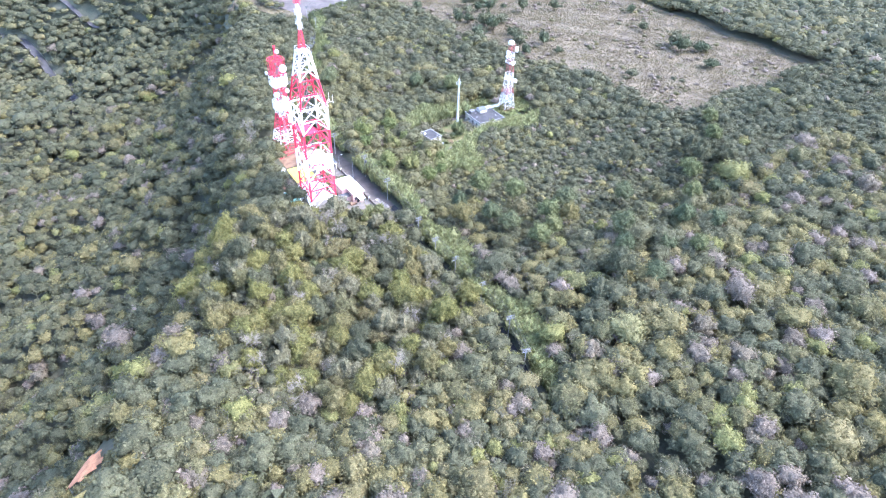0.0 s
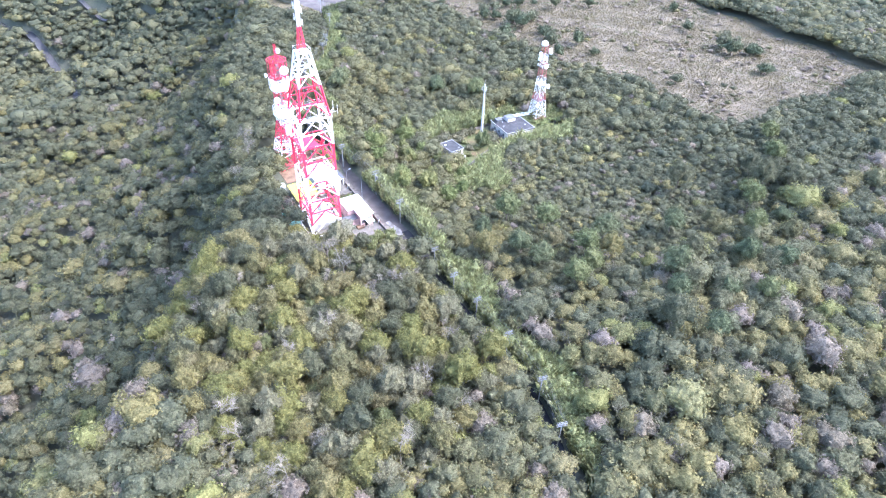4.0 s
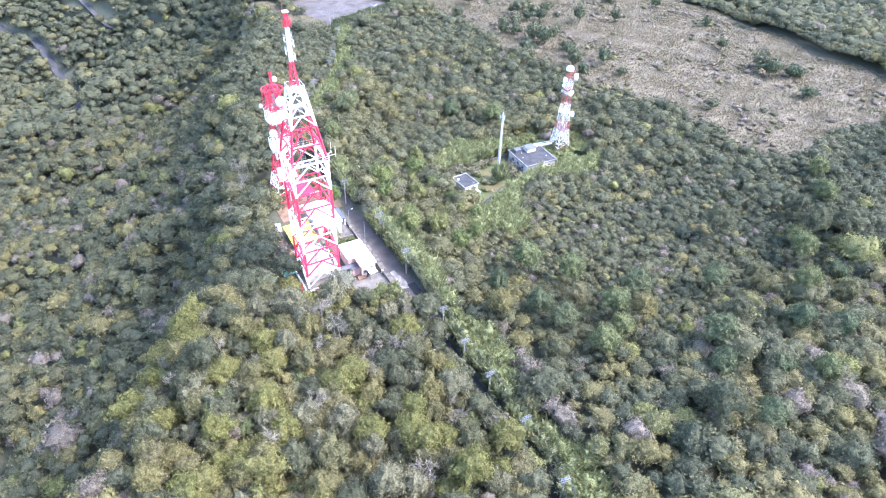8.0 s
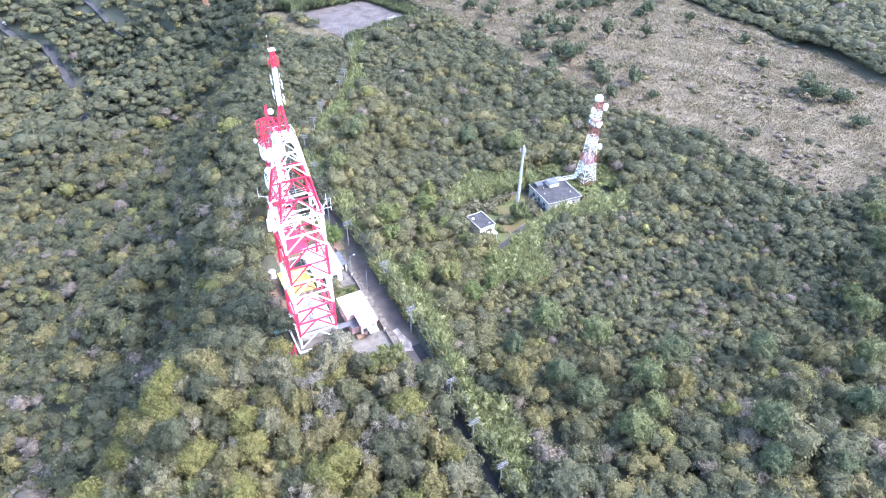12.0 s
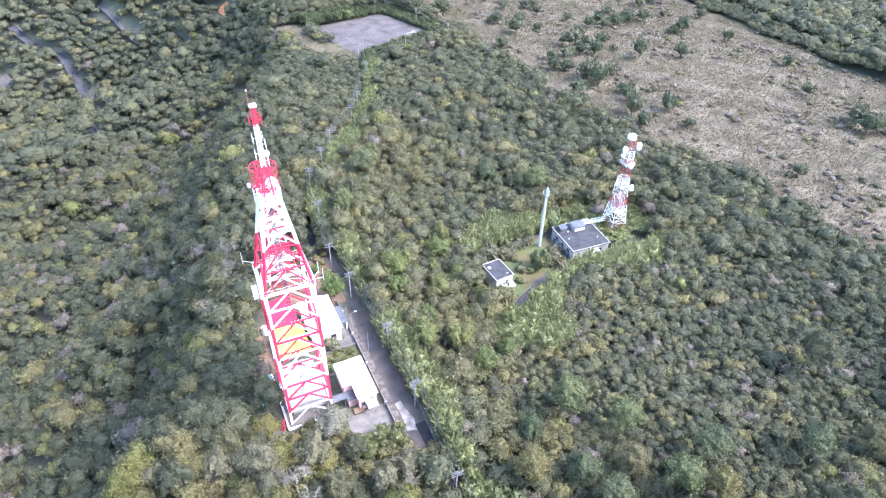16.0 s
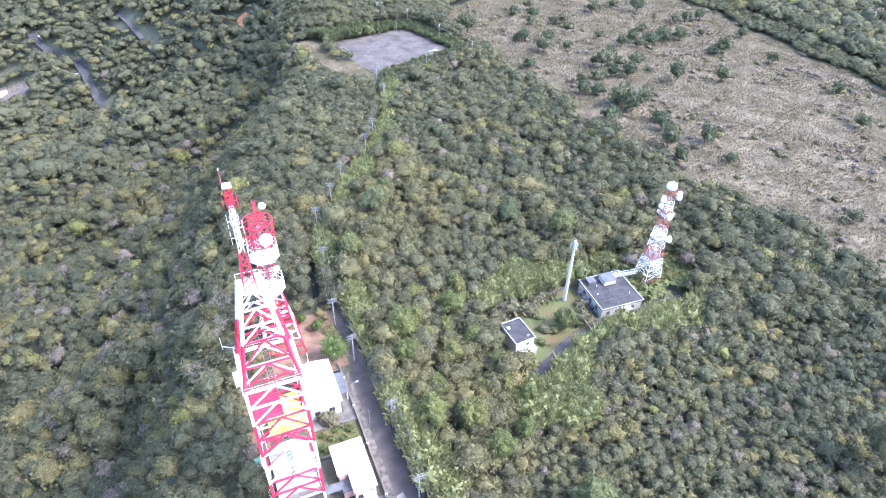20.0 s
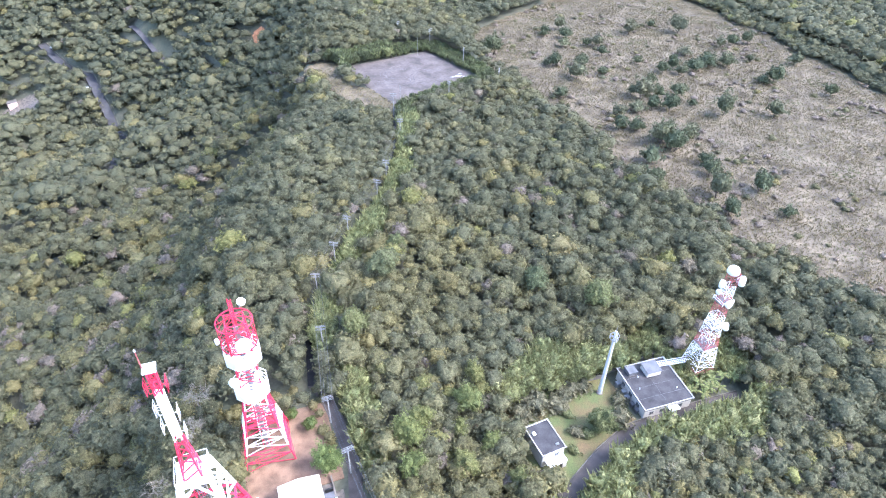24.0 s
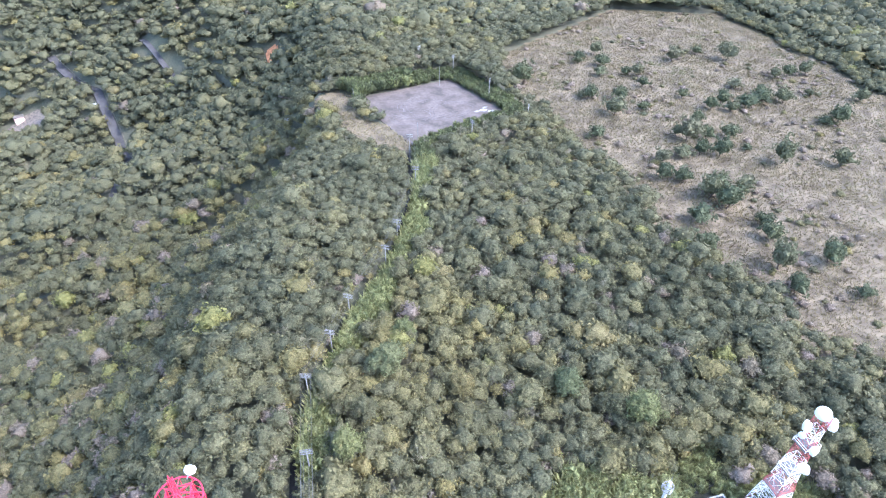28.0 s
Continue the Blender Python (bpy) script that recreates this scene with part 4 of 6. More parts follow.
lawn_tree = make_tree(41, "dense rounded green tree on the lawn beside the steel pole", M_BRIGHT, CROWN_NEAR, 2.7, 5.0, 1.4)
lawn_tree.matrix_world = pose(135.4, 185.6, -4)
M_FRESH = foliage("fresh_leaf", [(0.0, (0.150, 0.188, 0.062)), (1.0, (0.172, 0.205, 0.070))], by="object", through_leaf=0.4)
gate_tree = make_tree(42, "dense bright green tree by the compound road", M_FRESH, CROWN_NEAR, 3.0, 4.6, 2.6)
gate_tree.matrix_world = pose(79.3, 192.8, 0)
for x, y, r in ((77.7, 203.4, 1.6), (74.6, 207.0, 1.4)):
    young_tree = make_tree(45, "small bright green tree on the bare soil", M_FRESH, CROWN_NEAR, r, r * 1.1, 0.9)
    young_tree.matrix_world = pose(x, y, 0)
front_tree = make_tree(43, "grey-green tree in front of the tower base", M_PALE, CROWN_NEAR, 3.7, 3.3, 2.2)
front_tree.matrix_world = pose(67.5, 155.2, 0)
front_tree_b = make_tree(44, "olive tree at the edge of the yard", M_TREE, CROWN_NEAR, 2.6, 2.6, 2.6)
front_tree_b.matrix_world = pose(69.6, 147.8, 0)


def shrub(x, y, z, r, material, label):
    s = thing("shrub", label, "shrub", at=(x, y, z))
    v, f = CROWN_LOW[int(x) % 3]
    c = new("foliage", raw_mesh("foliage", v * (r * 1.5, r * 1.5, r * 1.2) + (0, 0, r * 0.4), f, material))
    c.parent = s
    return s


for x, y, r in ((71.2, 171.0, 0.7), (73.0, 172.6, 0.6), (75.4, 171.4, 0.8), (77.2, 173.6, 0.7), (74.2, 174.3, 0.5), (78.2, 170.6, 0.6), (71.6, 174.0, 0.6)):
    shrub(x, y, 0.05, r, M_YOUNG, "tufted weeds in the overgrown bed")
shrub(73.8, 177.0, 0, 1.7, M_SILVER, "grey-green shrub beside the white shed")
for x, y, r in ((130.3, 186.2, 1.3), (132.4, 184.9, 1.1), (129.9, 193.2, 2.0), (140.9, 186.2, 1.9), (123.6, 196.2, 2.2), (130.8, 190.9, 1.0), (119.6, 190.6, 1.8), (134.6, 196.4, 1.6), (132.5, 195.6, 1.8), (143.4, 190.5, 1.3), (125.5, 195.5, 2.4), (121.5, 194.0, 2.0), (137.5, 196.6, 1.6), (139.0, 184.9, 1.2), (127.6, 182.6, 1.0), (118.4, 191.4, 1.9)):
    shrub(x, y, -4, r, M_SILVER if r > 1.2 else M_BRIGHT, "low clipped shrub on the lawn of the hilltop station")


# banana plants beside the relay tower
def banana_leaf(seed):
    """A long arching leaf with a folded midrib and a torn edge, rooted at the origin."""
    rr = random.Random(seed)
    g, rows = Geo(), []
    for k in range(9):
        t = k / 8
        w = 0.34 * math.sin(math.pi * min(1, 0.12 + 0.86 * t)) ** 0.7 * rr.uniform(0.85, 1.1)
        x, z = 2.1 * t, 1.5 * t - 1.55 * t * t
        rows.append([(x, -w, z - 0.10), (x, 0, z), (x, w, z - 0.10)])
    for a, b in zip(rows, rows[1:]):
        g.add(a + b, [(0, 3, 4, 1), (1, 4, 5, 2)])
    return g


BANANA_LEAF = [banana_leaf(k).mesh("leaf", M_YOUNG) for k in range(3)]
random.seed(31)
for x, y, h in BANANAS:
    b = thing("banana_plant", "banana plant with broad arching yellow-green leaves", "banana plant", "banana plants", at=(x, y, gz(x, y)), rz=random.uniform(0, 360))
    part("stem", Geo().tube((0, 0, -0.3), (0.05, 0.02, h), 0.16, 0.09, 8), M_YOUNG, b)
    for k in range(8):
        lf = new("leaf", BANANA_LEAF[k % 3])
        lf.parent = b
        s = random.uniform(0.75, 1.1)
        lf.matrix_local = pose(0, 0, h - 0.1, 0, random.uniform(-25, 10), k * 45 + random.uniform(-15, 15)) @ Matrix.Diagonal((s, s, s, 1))


# ---- lattice towers ----
def lattice_panel(g, a, b, c, d, w, style):
    """Bracing between the foot corners a, b and the head corners c (over a), d (over b)."""
    a, b, c, d = Vector(a), Vector(b), Vector(c), Vector(d)
    if style == "k":
        m = (c + d) / 2
        g.beam(a, m, w)
        g.beam(b, m, w)
    elif style == "x":
        g.beam(a, d, w)
        g.beam(b, c, w)
    elif style == "n":
        g.beam(a, d, w)
    g.beam(c, d, w * 1.15)
    return g


def corners(cx, cy, half, z):
    return [(cx - half, cy - half, z), (cx + half, cy - half, z), (cx + half, cy + half, z), (cx - half, cy + half, z)]


def lattice(tower, cx, cy, levels, leg_w, brace_w, style="k"):
    """levels: (z, half width, material above this level). Legs and face braces are parts of the tower."""
    for (z0, h0, m), (z1, h1, _) in zip(levels, levels[1:]):
        a, b = corners(cx, cy, h0, z0), corners(cx, cy, h1, z1)
        for k in range(4):
            part("leg", Geo().beam(a[k], b[k], leg_w, leg_w), m, tower)
            j = (k + 1) % 4
            part("brace", lattice_panel(Geo(), a[k], a[j], b[k], b[j], brace_w, style), m, tower)


def dish(tower, at, towards, r, label="white drum dish antenna", depth=0.55):
    """A shrouded microwave dish with a domed cover and a mounting stub."""
    d = Vector((towards[0], towards[1], 0)).normalized()
    g = Geo().revolve(at, d, [(r * 0.5, -depth * r), (r * 0.96, -0.1 * r), (r, 0), (r, depth * r), (r * 0.98, depth * r + 0.04), (r * 0.8, depth * r + 0.16 * r), (r * 0.4, depth * r + 0.25 * r), (r * 0.05, depth * r + 0.28 * r)], 22)
    p = part("dish", g, M_DISH, tower, label)
    p.data.shade_smooth()
    o = Vector(at)
    part("mount", Geo().tube(o - d * depth * r, o - d * (depth * r + 0.7), 0.09), M_STEEL, tower)
    return p


def ladder(tower, x, y, z0, z1, material, nx_=0.0, cage=True):
    g = Geo()
    for s in (-0.22, 0.22):
        g.beam((x, y + s, z0), (x, y + s, z1), 0.07)
    for k in range(int((z1 - z0) / 0.45)):
        z = z0 + k * 0.45
        g.beam((x, y - 0.22, z), (x, y + 0.22, z), 0.05)
        if cage and k % 3 == 0:
            g.ring((x - 0.35, y, z), 0.42, 0.06, 8)
    return part("ladder", g, material, tower, "caged ladder")


# broadcast tower: upright to the shoulder, then tapering, with a slim mast
TX, TY = 64.5, 164.4
tower_a = thing("broadcast_tower", "tall red and white four-legged lattice tower with a slim mast", "tower")
lv = []
for z0, z1, n, m in ((0.2, 4.0, 1, M_WHITE), (4.0, 11.5, 2, M_RED), (11.5, 19.5, 2, M_WHITE), (19.5, 27.7, 2, M_RED), (27.7, 35.3, 2, M_WHITE)):
    lv += [(z0 + (z1 - z0) * k / n, 4.1 + 0.12 * (1 - (z0 + (z1 - z0) * k / n) / 35.3), m) for k in range(n)]
lattice(tower_a, TX, TY, lv + [(35.3, 4.1, M_RED)], 0.46, 0.24)
lv = []
for z0, z1, n, m in ((35.3, 43.6, 2, M_RED), (43.6, 51.5, 3, M_WHITE)):
    lv += [(z0 + (z1 - z0) * k / n, 4.1 - 2.6 * (z0 + (z1 - z0) * k / n - 35.3) / 16.2, m) for k in range(n)]
lattice(tower_a, TX, TY, lv + [(51.5, 1.5, M_WHITE)], 0.38, 0.2)
for z in (4.0, 11.5, 19.5, 27.7):
    c = corners(TX, TY, 4.12, z)
    for k in range(4):
        g = Geo()
        a, b = Vector(c[k]), Vector(c[(k + 1) % 4])
        for i in range(8):
            p = a.lerp(b, 0.36 + 0.28 * i / 8)
            g.beam(p, a.lerp(b, 0.36 + 0.28 * (i + 1) / 8) + Vector((0, 0, 0.4 if i % 2 else 0.05)), 0.07)
        part("gusset_row", g, M_RED if z in (4.0, 19.5) else M_WHITE, tower_a)
# decks
g = Geo().box(60.5, 160.6, 27.75, 65.0, 167.2, 27.9)
part("deck", g, M_RED, tower_a, "bright red sheet deck")
g = Geo()
for a, b, c, d in ((60.0, 159.9, 69.0, 160.5), (60.0, 168.3, 69.0, 168.9), (60.0, 160.5, 60.6, 168.3), (68.4, 160.5, 69.0, 168.3)):
    g.box(a, b, 35.3, c, d, 35.45)
part("walkway", g, M_WHITE, tower_a, "white walkway round the shoulder")
g = Geo()
for k in range(4):
    c = corners(TX, TY, 4.45, 35.45)
    a, b = Vector(c[k]), Vector(c[(k + 1) % 4])
    for h in (0.55, 1.1):
        g.beam(a + Vector((0, 0, h)), b + Vector((0, 0, h)), 0.04)
    for i in range(7):
        p = a.lerp(b, i / 6)
        g.beam(p, p + Vector((0, 0, 1.1)), 0.04)
part("guard_rail", g, M_WHITE, tower_a)
g = Geo().box(TX - 1.6, TY - 1.6, 51.5, TX + 1.6, TY + 1.6, 51.62)
for k in range(4):
    c = corners(TX, TY, 1.58, 51.62)
    a, b = Vector(c[k]), Vector(c[(k + 1) % 4])
    g.beam(a + Vector((0, 0, 1.0)), b + Vector((0, 0, 1.0)), 0.06).beam(a, a + Vector((0, 0, 1.0)), 0.06)
part("top_deck", g, M_WHITE, tower_a, "small white top platform")
# inner feeder ladder and cable tray
g = Geo()
for s in (-0.5, 0.5):
    g.beam((TX + s, TY + 0.6, 0.4), (TX + s, TY + 0.6, 51.5), 0.08)
for k in range(56):
    g.beam((TX - 0.5, TY + 0.6, 1 + k * 0.9), (TX + 0.5, TY + 0.6, 1 + k * 0.9), 0.05)
part("cable_tray", g, M_STEEL, tower_a, "grey cable ladder up the middle")
g = Geo()
for s in (-0.3, -0.1, 0.1, 0.3):
    g.beam((TX + s, TY + 0.72, 0.4), (TX + s, TY + 0.72, 51.5), 0.07)
part("feeder_cable", g, M_DARK, tower_a, "black feeder cables")
ladder(tower_a, 61.0, 167.6, 1.0, 34.5, M_WHITE, cage=False)
ladder(tower_a, 63.6, 165.4, 36.0, 51.0, M_RED, cage=False)
g = Geo().box(59.0, 167.4, 29.0, 59.9, 168.4, 31.6)
part("equipment_box", g, M_WHITE, tower_a)
for x0, y0, dx, dy in ((68.6, 160.3, 1.7, -0.8), (60.4, 168.6, -1.8, 0.6), (68.6, 160.3, 1.4, 1.2)):
    part("whip_antenna", Geo().beam((x0, y0, 36.4), (x0 + dx, y0 + dy, 36.9), 0.09).beam((x0 + dx, y0 + dy, 36.2), (x0 + dx, y0 + dy, 38.8), 0.07), M_WHITE, tower_a)
# mast
g = Geo()
for k, (sx_, sy_) in enumerate(((-1, -1), (1, -1), (1, 1), (-1, 1))):
    g.beam((TX + sx_ * 0.85, TY + sy_ * 0.85, 51.6), (TX + sx_ * 0.34, TY + sy_ * 0.34, 57.4), 0.17)
    s2 = ((-1, -1), (1, -1), (1, 1), (-1, 1))[(k + 1) % 4]
    for i in range(5):
        t0, t1 = i / 5, (i + 1) / 5
        r0, r1 = 0.85 - 0.51 * t0, 0.85 - 0.51 * t1
        g.beam((TX + sx_ * r0, TY + sy_ * r0, 51.6 + 5.8 * t0), (TX + s2[0] * r1, TY + s2[1] * r1, 51.6 + 5.8 * t1), 0.11)
part("mast_foot", g, M_RED, tower_a, "red splayed mast foot")


def mast_piece(name, z0, z1, m, half=0.32):
    g = Geo()
    n = max(2, int((z1 - z0) / 1.0))
    for k, (sx_, sy_) in enumerate(((-1, -1), (1, -1), (1, 1), (-1, 1))):
        s2 = ((-1, -1), (1, -1), (1, 1), (-1, 1))[(k + 1) % 4]
        g.beam((TX + sx_ * half, TY + sy_ * half, z0), (TX + sx_ * half, TY + sy_ * half, z1), 0.12)
        for i in range(n):
            a, b = z0 + (z1 - z0) * i / n, z0 + (z1 - z0) * (i + 1) / n
            g.beam((TX + sx_ * half, TY + sy_ * half, a), (TX + s2[0] * half, TY + s2[1] * half, b), 0.08)
            g.beam((TX + sx_ * half, TY + sy_ * half, b), (TX + s2[0] * half, TY + s2[1] * half, b), 0.12)
    part(name, g, m, tower_a)


mast_piece("mast", 57.4, 64.2, M_WHITE)
part("mast_core", Geo().box(TX - 0.1, TY - 0.1, 57.5, TX + 0.1, TY + 0.1, 64.1), M_WHITE, tower_a, "white antenna stack")
mast_piece("mast_head", 64.2, 67.3, M_RED)
part("mast_cap", Geo().box(TX - 0.55, TY - 0.55, 67.3, TX + 0.55, TY + 0.55, 67.5), M_WHITE, tower_a)
part("lightning_rod", Geo().tube((TX - 0.5, TY, 67.6), (TX - 0.5, TY, 69.6), 0.07, 0.04, 6), M_FADED, tower_a)
part("rod_tip", Geo().revolve((TX - 0.5, TY, 69.6), (0, 0, 1), [(0.04, 0), (0.09, 0.08), (0.09, 0.2), (0.03, 0.3)], 10), M_WHITE, tower_a)
for z, dx, dy in ((57.6, 1, 0), (59.0, -1, 0), (60.4, 1, 0), (61.6, -1, 0), (62.2, 0, -1), (64.4, 1, 0), (64.6, -1, 0), (65.2, 0, -1)):
    g = Geo()
    cx, cy = TX + dx * 0.85, TY + dy * 0.85
    for i in range(3):
        s = -0.5 + 0.5 * i
        px, py = cx - dy * s, cy + dx * s
        g.beam((px, py, z), (px, py, z + 1.4), 0.045)
    for zz in (z, z + 0.7, z + 1.4):
        g.beam((cx + dy * 0.55, cy - dx * 0.55, zz), (cx - dy * 0.55, cy + dx * 0.55, zz), 0.04)
    g.beam((cx, cy, z + 0.7), (TX, TY, z + 0.7), 0.07)
    part("panel_antenna", g, M_RED if z > 64 else M_WHITE, tower_a, "grid panel antenna")

# microwave tower with drum platforms
MX, MY = 69.0, 202.0
tower_b = thing("microwave_tower", "red and white lattice tower with drum platforms and dishes", "tower")
lv = [(0.1, 4.7, M_RED), (2.2, 4.25, M_RED), (4.2, 3.85, M_WHITE), (6.4, 3.45, M_WHITE), (8.6, 3.05, M_RED), (10.8, 2.7, M_RED), (13.0, 2.35, M_RED), (15.0, 2.05, M_WHITE), (17.0, 1.8, M_WHITE), (19.5, 1.7, M_WHITE), (21.0, 1.7, M_RED),
      (23.2, 1.7, M_RED), (25.5, 1.7, M_WHITE), (27.4, 1.7, M_WHITE), (29.2, 1.7, M_RED), (32.6, 1.7, M_RED), (35.6, 1.5, M_RED)]
lattice(tower_b, MX, MY, lv, 0.24, 0.12, "x")
lattice(tower_b, MX, MY, [(0.2, 0.75, M_RED), (4.2, 0.75, M_WHITE), (8.6, 0.75, M_RED), (13.0, 0.75, M_WHITE), (17.0, 0.75, M_WHITE)], 0.09, 0.06, "x")
part("cable_tray", Geo().box(MX - 0.4, MY - 0.2, 0.2, MX + 0.4, MY + 0.2, 34.0), M_STEEL, tower_b)


def drum(z0, z1, r, material, n=8, turn=22.5, bar=0.11):
    """An eight-sided platform with a sheeted balustrade open at the top."""
    g = Geo()
    p = [(MX + r * math.cos(radians(turn + 360 / n * k)), MY + r * math.sin(radians(turn + 360 / n * k))) for k in range(n)]
    for k in range(n):
        (ax, ay), (bx, by) = p[k], p[(k + 1) % n]
        for i in range(4):
            z = z0 + (z1 - z0) * i / 3
            g.beam((ax, ay, z), (bx, by, z), bar)
        g.beam((ax, ay, z0), (ax, ay, z1), bar)
        g.beam((ax, ay, z0), (bx, by, z1), bar * 0.8)
        g.beam((ax, ay, z0), (MX + (ax - MX) * 0.5, MY + (ay - MY) * 0.5, z0 - 1.6), 0.12)
        mx_, my_ = (ax + bx) / 2, (ay + by) / 2
        g.beam((mx_, my_, z0), (mx_, my_, z1), 0.09)
    part("balustrade", g, material, tower_b, "open drum balustrade")
    g = Geo()
    g.add([(x, y, z) for z in (z0 - 0.1, z0) for x, y in p], [tuple(range(n))[::-1], tuple(range(n, 2 * n))] + [(k, (k + 1) % n, n + (k + 1) % n, n + k) for k in range(n)])
    part("platform", g, material, tower_b)


def sheet_ring(z0, z1, r, sides, material, n=8, turn=22.5):
    for k in sides:
        a0, a1 = radians(turn + 360 / n * k), radians(turn + 360 / n * (k + 1))
        a, b = Vector((MX + r * math.cos(a0), MY + r * math.sin(a0), 0)), Vector((MX + r * math.cos(a1), MY + r * math.sin(a1), 0))
        g = Geo().beam(a.lerp(b, 0.03) + Vector((0, 0, (z0 + z1) / 2)), a.lerp(b, 0.97) + Vector((0, 0, (z0 + z1) / 2)), 0.06, z1 - z0)
        part("side_sheet", g, material, tower_b)


drum(17.6, 20.6, 3.1, M_WHITE)
sheet_ring(17.6, 20.0, 3.16, (4, 5, 6, 7), M_WHITE)
drum(26.4, 29.6, 3.1, M_WHITE)
sheet_ring(26.4, 28.3, 3.16, (4, 5, 6, 7), M_WHITE)
for k in range(12):
    a, b = radians(30 * k), radians(30 * k + 30)
    g = Geo().beam((MX + 2.95 * math.cos(a), MY + 2.95 * math.sin(a), 30.4), (MX + 2.95 * math.cos(a), MY + 2.95 * math.sin(a), 35.3), 0.06)
    g.beam((MX + 2.95 * math.cos(a), MY + 2.95 * math.sin(a), 30.4), (MX + 1.2 * math.cos(a), MY + 1.2 * math.sin(a), 30.4), 0.1)
    part("cage_bar", g, M_RED, tower_b)
for z, t in ((30.4, 0.14), (31.6, 0.06), (33.4, 0.06)):
    part("cage_ring", Geo().ring((MX, MY, z), 2.95, t, 24), M_RED, tower_b)
for r in (1.4, 1.9, 2.4):
    part("grating_ring", Geo().ring((MX, MY, 30.4), r, 0.09, 20), M_RED, tower_b)
part("top_ring", Geo().ring((MX, MY, 35.3), 2.95, 0.16, 28), M_RED, tower_b)
g = Geo()
for k in range(8):
    a = radians(45 * k)
    g.beam((MX + 2.9 * math.cos(a), MY + 2.9 * math.sin(a), 35.3), (MX, MY, 36.6), 0.1)
part("top_spoke", g, M_RED, tower_b)
g = Geo()
for a in (0, 120, 240):
    x, y = MX + 0.35 * math.cos(radians(a)), MY + 0.35 * math.sin(radians(a))
    x2, y2 = MX + 0.35 * math.cos(radians(a + 120)), MY + 0.35 * math.sin(radians(a + 120))
    g.beam((x, y, 34.5), (x, y, 40.0), 0.12)
    for i in range(9):
        g.beam((x, y, 34.5 + 0.6 * i), (x2, y2, 35.1 + 0.6 * i), 0.08)
part("top_mast", g, M_RED, tower_b, "short red lattice mast")
for at, to, r in (((69.7, 198.5, 33.1), (0.2, -1), 1.3), ((70.6, 204.6, 36.6), (0.3, 1), 0.75), ((66.8, 199.2, 23.9), (-0.6, -0.8), 1.0), ((70.6, 199.2, 24.6), (0.5, -0.8), 0.75), ((65.6, 203.0, 30.6), (-1, -0.2), 0.6),):
    dish(tower_b, at, to, r)

# hilltop station tower
SX, SY, SZ = 165.0, 192.0, -4.0
tower_c = thing("relay_tower", "weathered red and white lattice tower with drum dishes", "tower")
lv = [(SZ, 2.7, M_FADED), (SZ + 3.0, 2.45, M_WHITE), (SZ + 6.2, 2.15, M_WHITE), (SZ + 9.4, 1.82, M_FADED), (SZ + 12.4, 1.5, M_WHITE), (SZ + 15.6, 1.3, M_WHITE), (SZ + 18.6, 1.15, M_FADED),
      (SZ + 21.4, 1.02, M_FADED), (SZ + 24.2, 0.95, M_WHITE), (SZ + 27.2, 0.9, M_FADED), (SZ + 30.6, 0.85, M_FADED)]
fine = []
for (z0, h0, m), (z1, h1, _) in zip(lv, lv[1:]):
    fine += [(z0, h0, m), ((z0 + z1) / 2, (h0 + h1) / 2, m)]
lattice(tower_c, SX, SY, fine + [lv[-1]], 0.11, 0.048, "x")
lattice(tower_c, SX, SY, [(SZ + 4.6, 1.3, M_WHITE), (SZ + 8, 1.2, M_WHITE), (SZ + 12, 1.1, M_WHITE)], 0.07, 0.05, "x")
for z, h, m in ((SZ + 9.4, 1.8, M_FADED), (SZ + 15.2, 1.4, M_WHITE), (SZ + 22.6, 1.45, M_WHITE)):
    part("platform", Geo().box(SX - h, SY - h, z, SX + h, SY + h, z + 0.08), M_GREY, tower_c, "grey grating deck")
    for k in range(4):
        g = Geo()
        c = corners(SX, SY, h, z)
        a, b = Vector(c[k]), Vector(c[(k + 1) % 4])
        for hh in (0.5, 1.0):
            g.beam(a + Vector((0, 0, hh)), b + Vector((0, 0, hh)), 0.07)
        g.beam(a, a + Vector((0, 0, 1.0)), 0.08)
        part("guard_rail", g, m, tower_c)
dish(tower_c, (SX + 1.9, SY - 0.6, SZ + 28.2), (0.75, -0.65), 1.15)
dish(tower_c, (SX + 3.0, SY - 0.6, SZ + 14.4), (0.85, -0.5), 0.95)
dish(tower_c, (SX - 0.2, SY - 1.6, SZ + 23.2), (0.3, -1), 0.9)
dish(tower_c, (SX - 1.8, SY + 0.3, SZ + 25.6), (-1, -0.2), 0.6)
dish(tower_c, (SX - 0.9, SY + 0.8, SZ + 27.0), (-0.6, 0.8), 0.95)
p = part("dome", Geo().revolve((SX - 0.5, SY, SZ + 30.6), (0, 0, 1), [(1.1, 0), (1.25, 0.2), (1.25, 0.8), (1.05, 1.25), (0.65, 1.55), (0.1, 1.7)], 24), M_DISH, tower_c, "white radome on top")
p.data.shade_smooth()
part("cable_bridge", Geo().beam((SX - 2.4, SY + 1.4, -0.2), (SX - 11.5, SY + 2.6, -0.2), 0.1).beam((SX - 2.4, SY + 0.5, -0.2), (SX - 11.5, SY + 1.7, -0.2), 0.1), M_WHITE, tower_c)
g = Geo()
for k in range(19):
    t = k / 18
    x, y = SX - 2.4 - 9.1 * t, SY + 1.4 + 1.2 * t
    g.beam((x, y, -0.2), (x, y - 0.9, -0.2), 0.07)
    g.beam((x, y, -0.2), (x - 0.25, y, 0.5), 0.06).beam((x, y - 0.9, -0.2), (x - 0.25, y - 0.9, 0.5), 0.06)
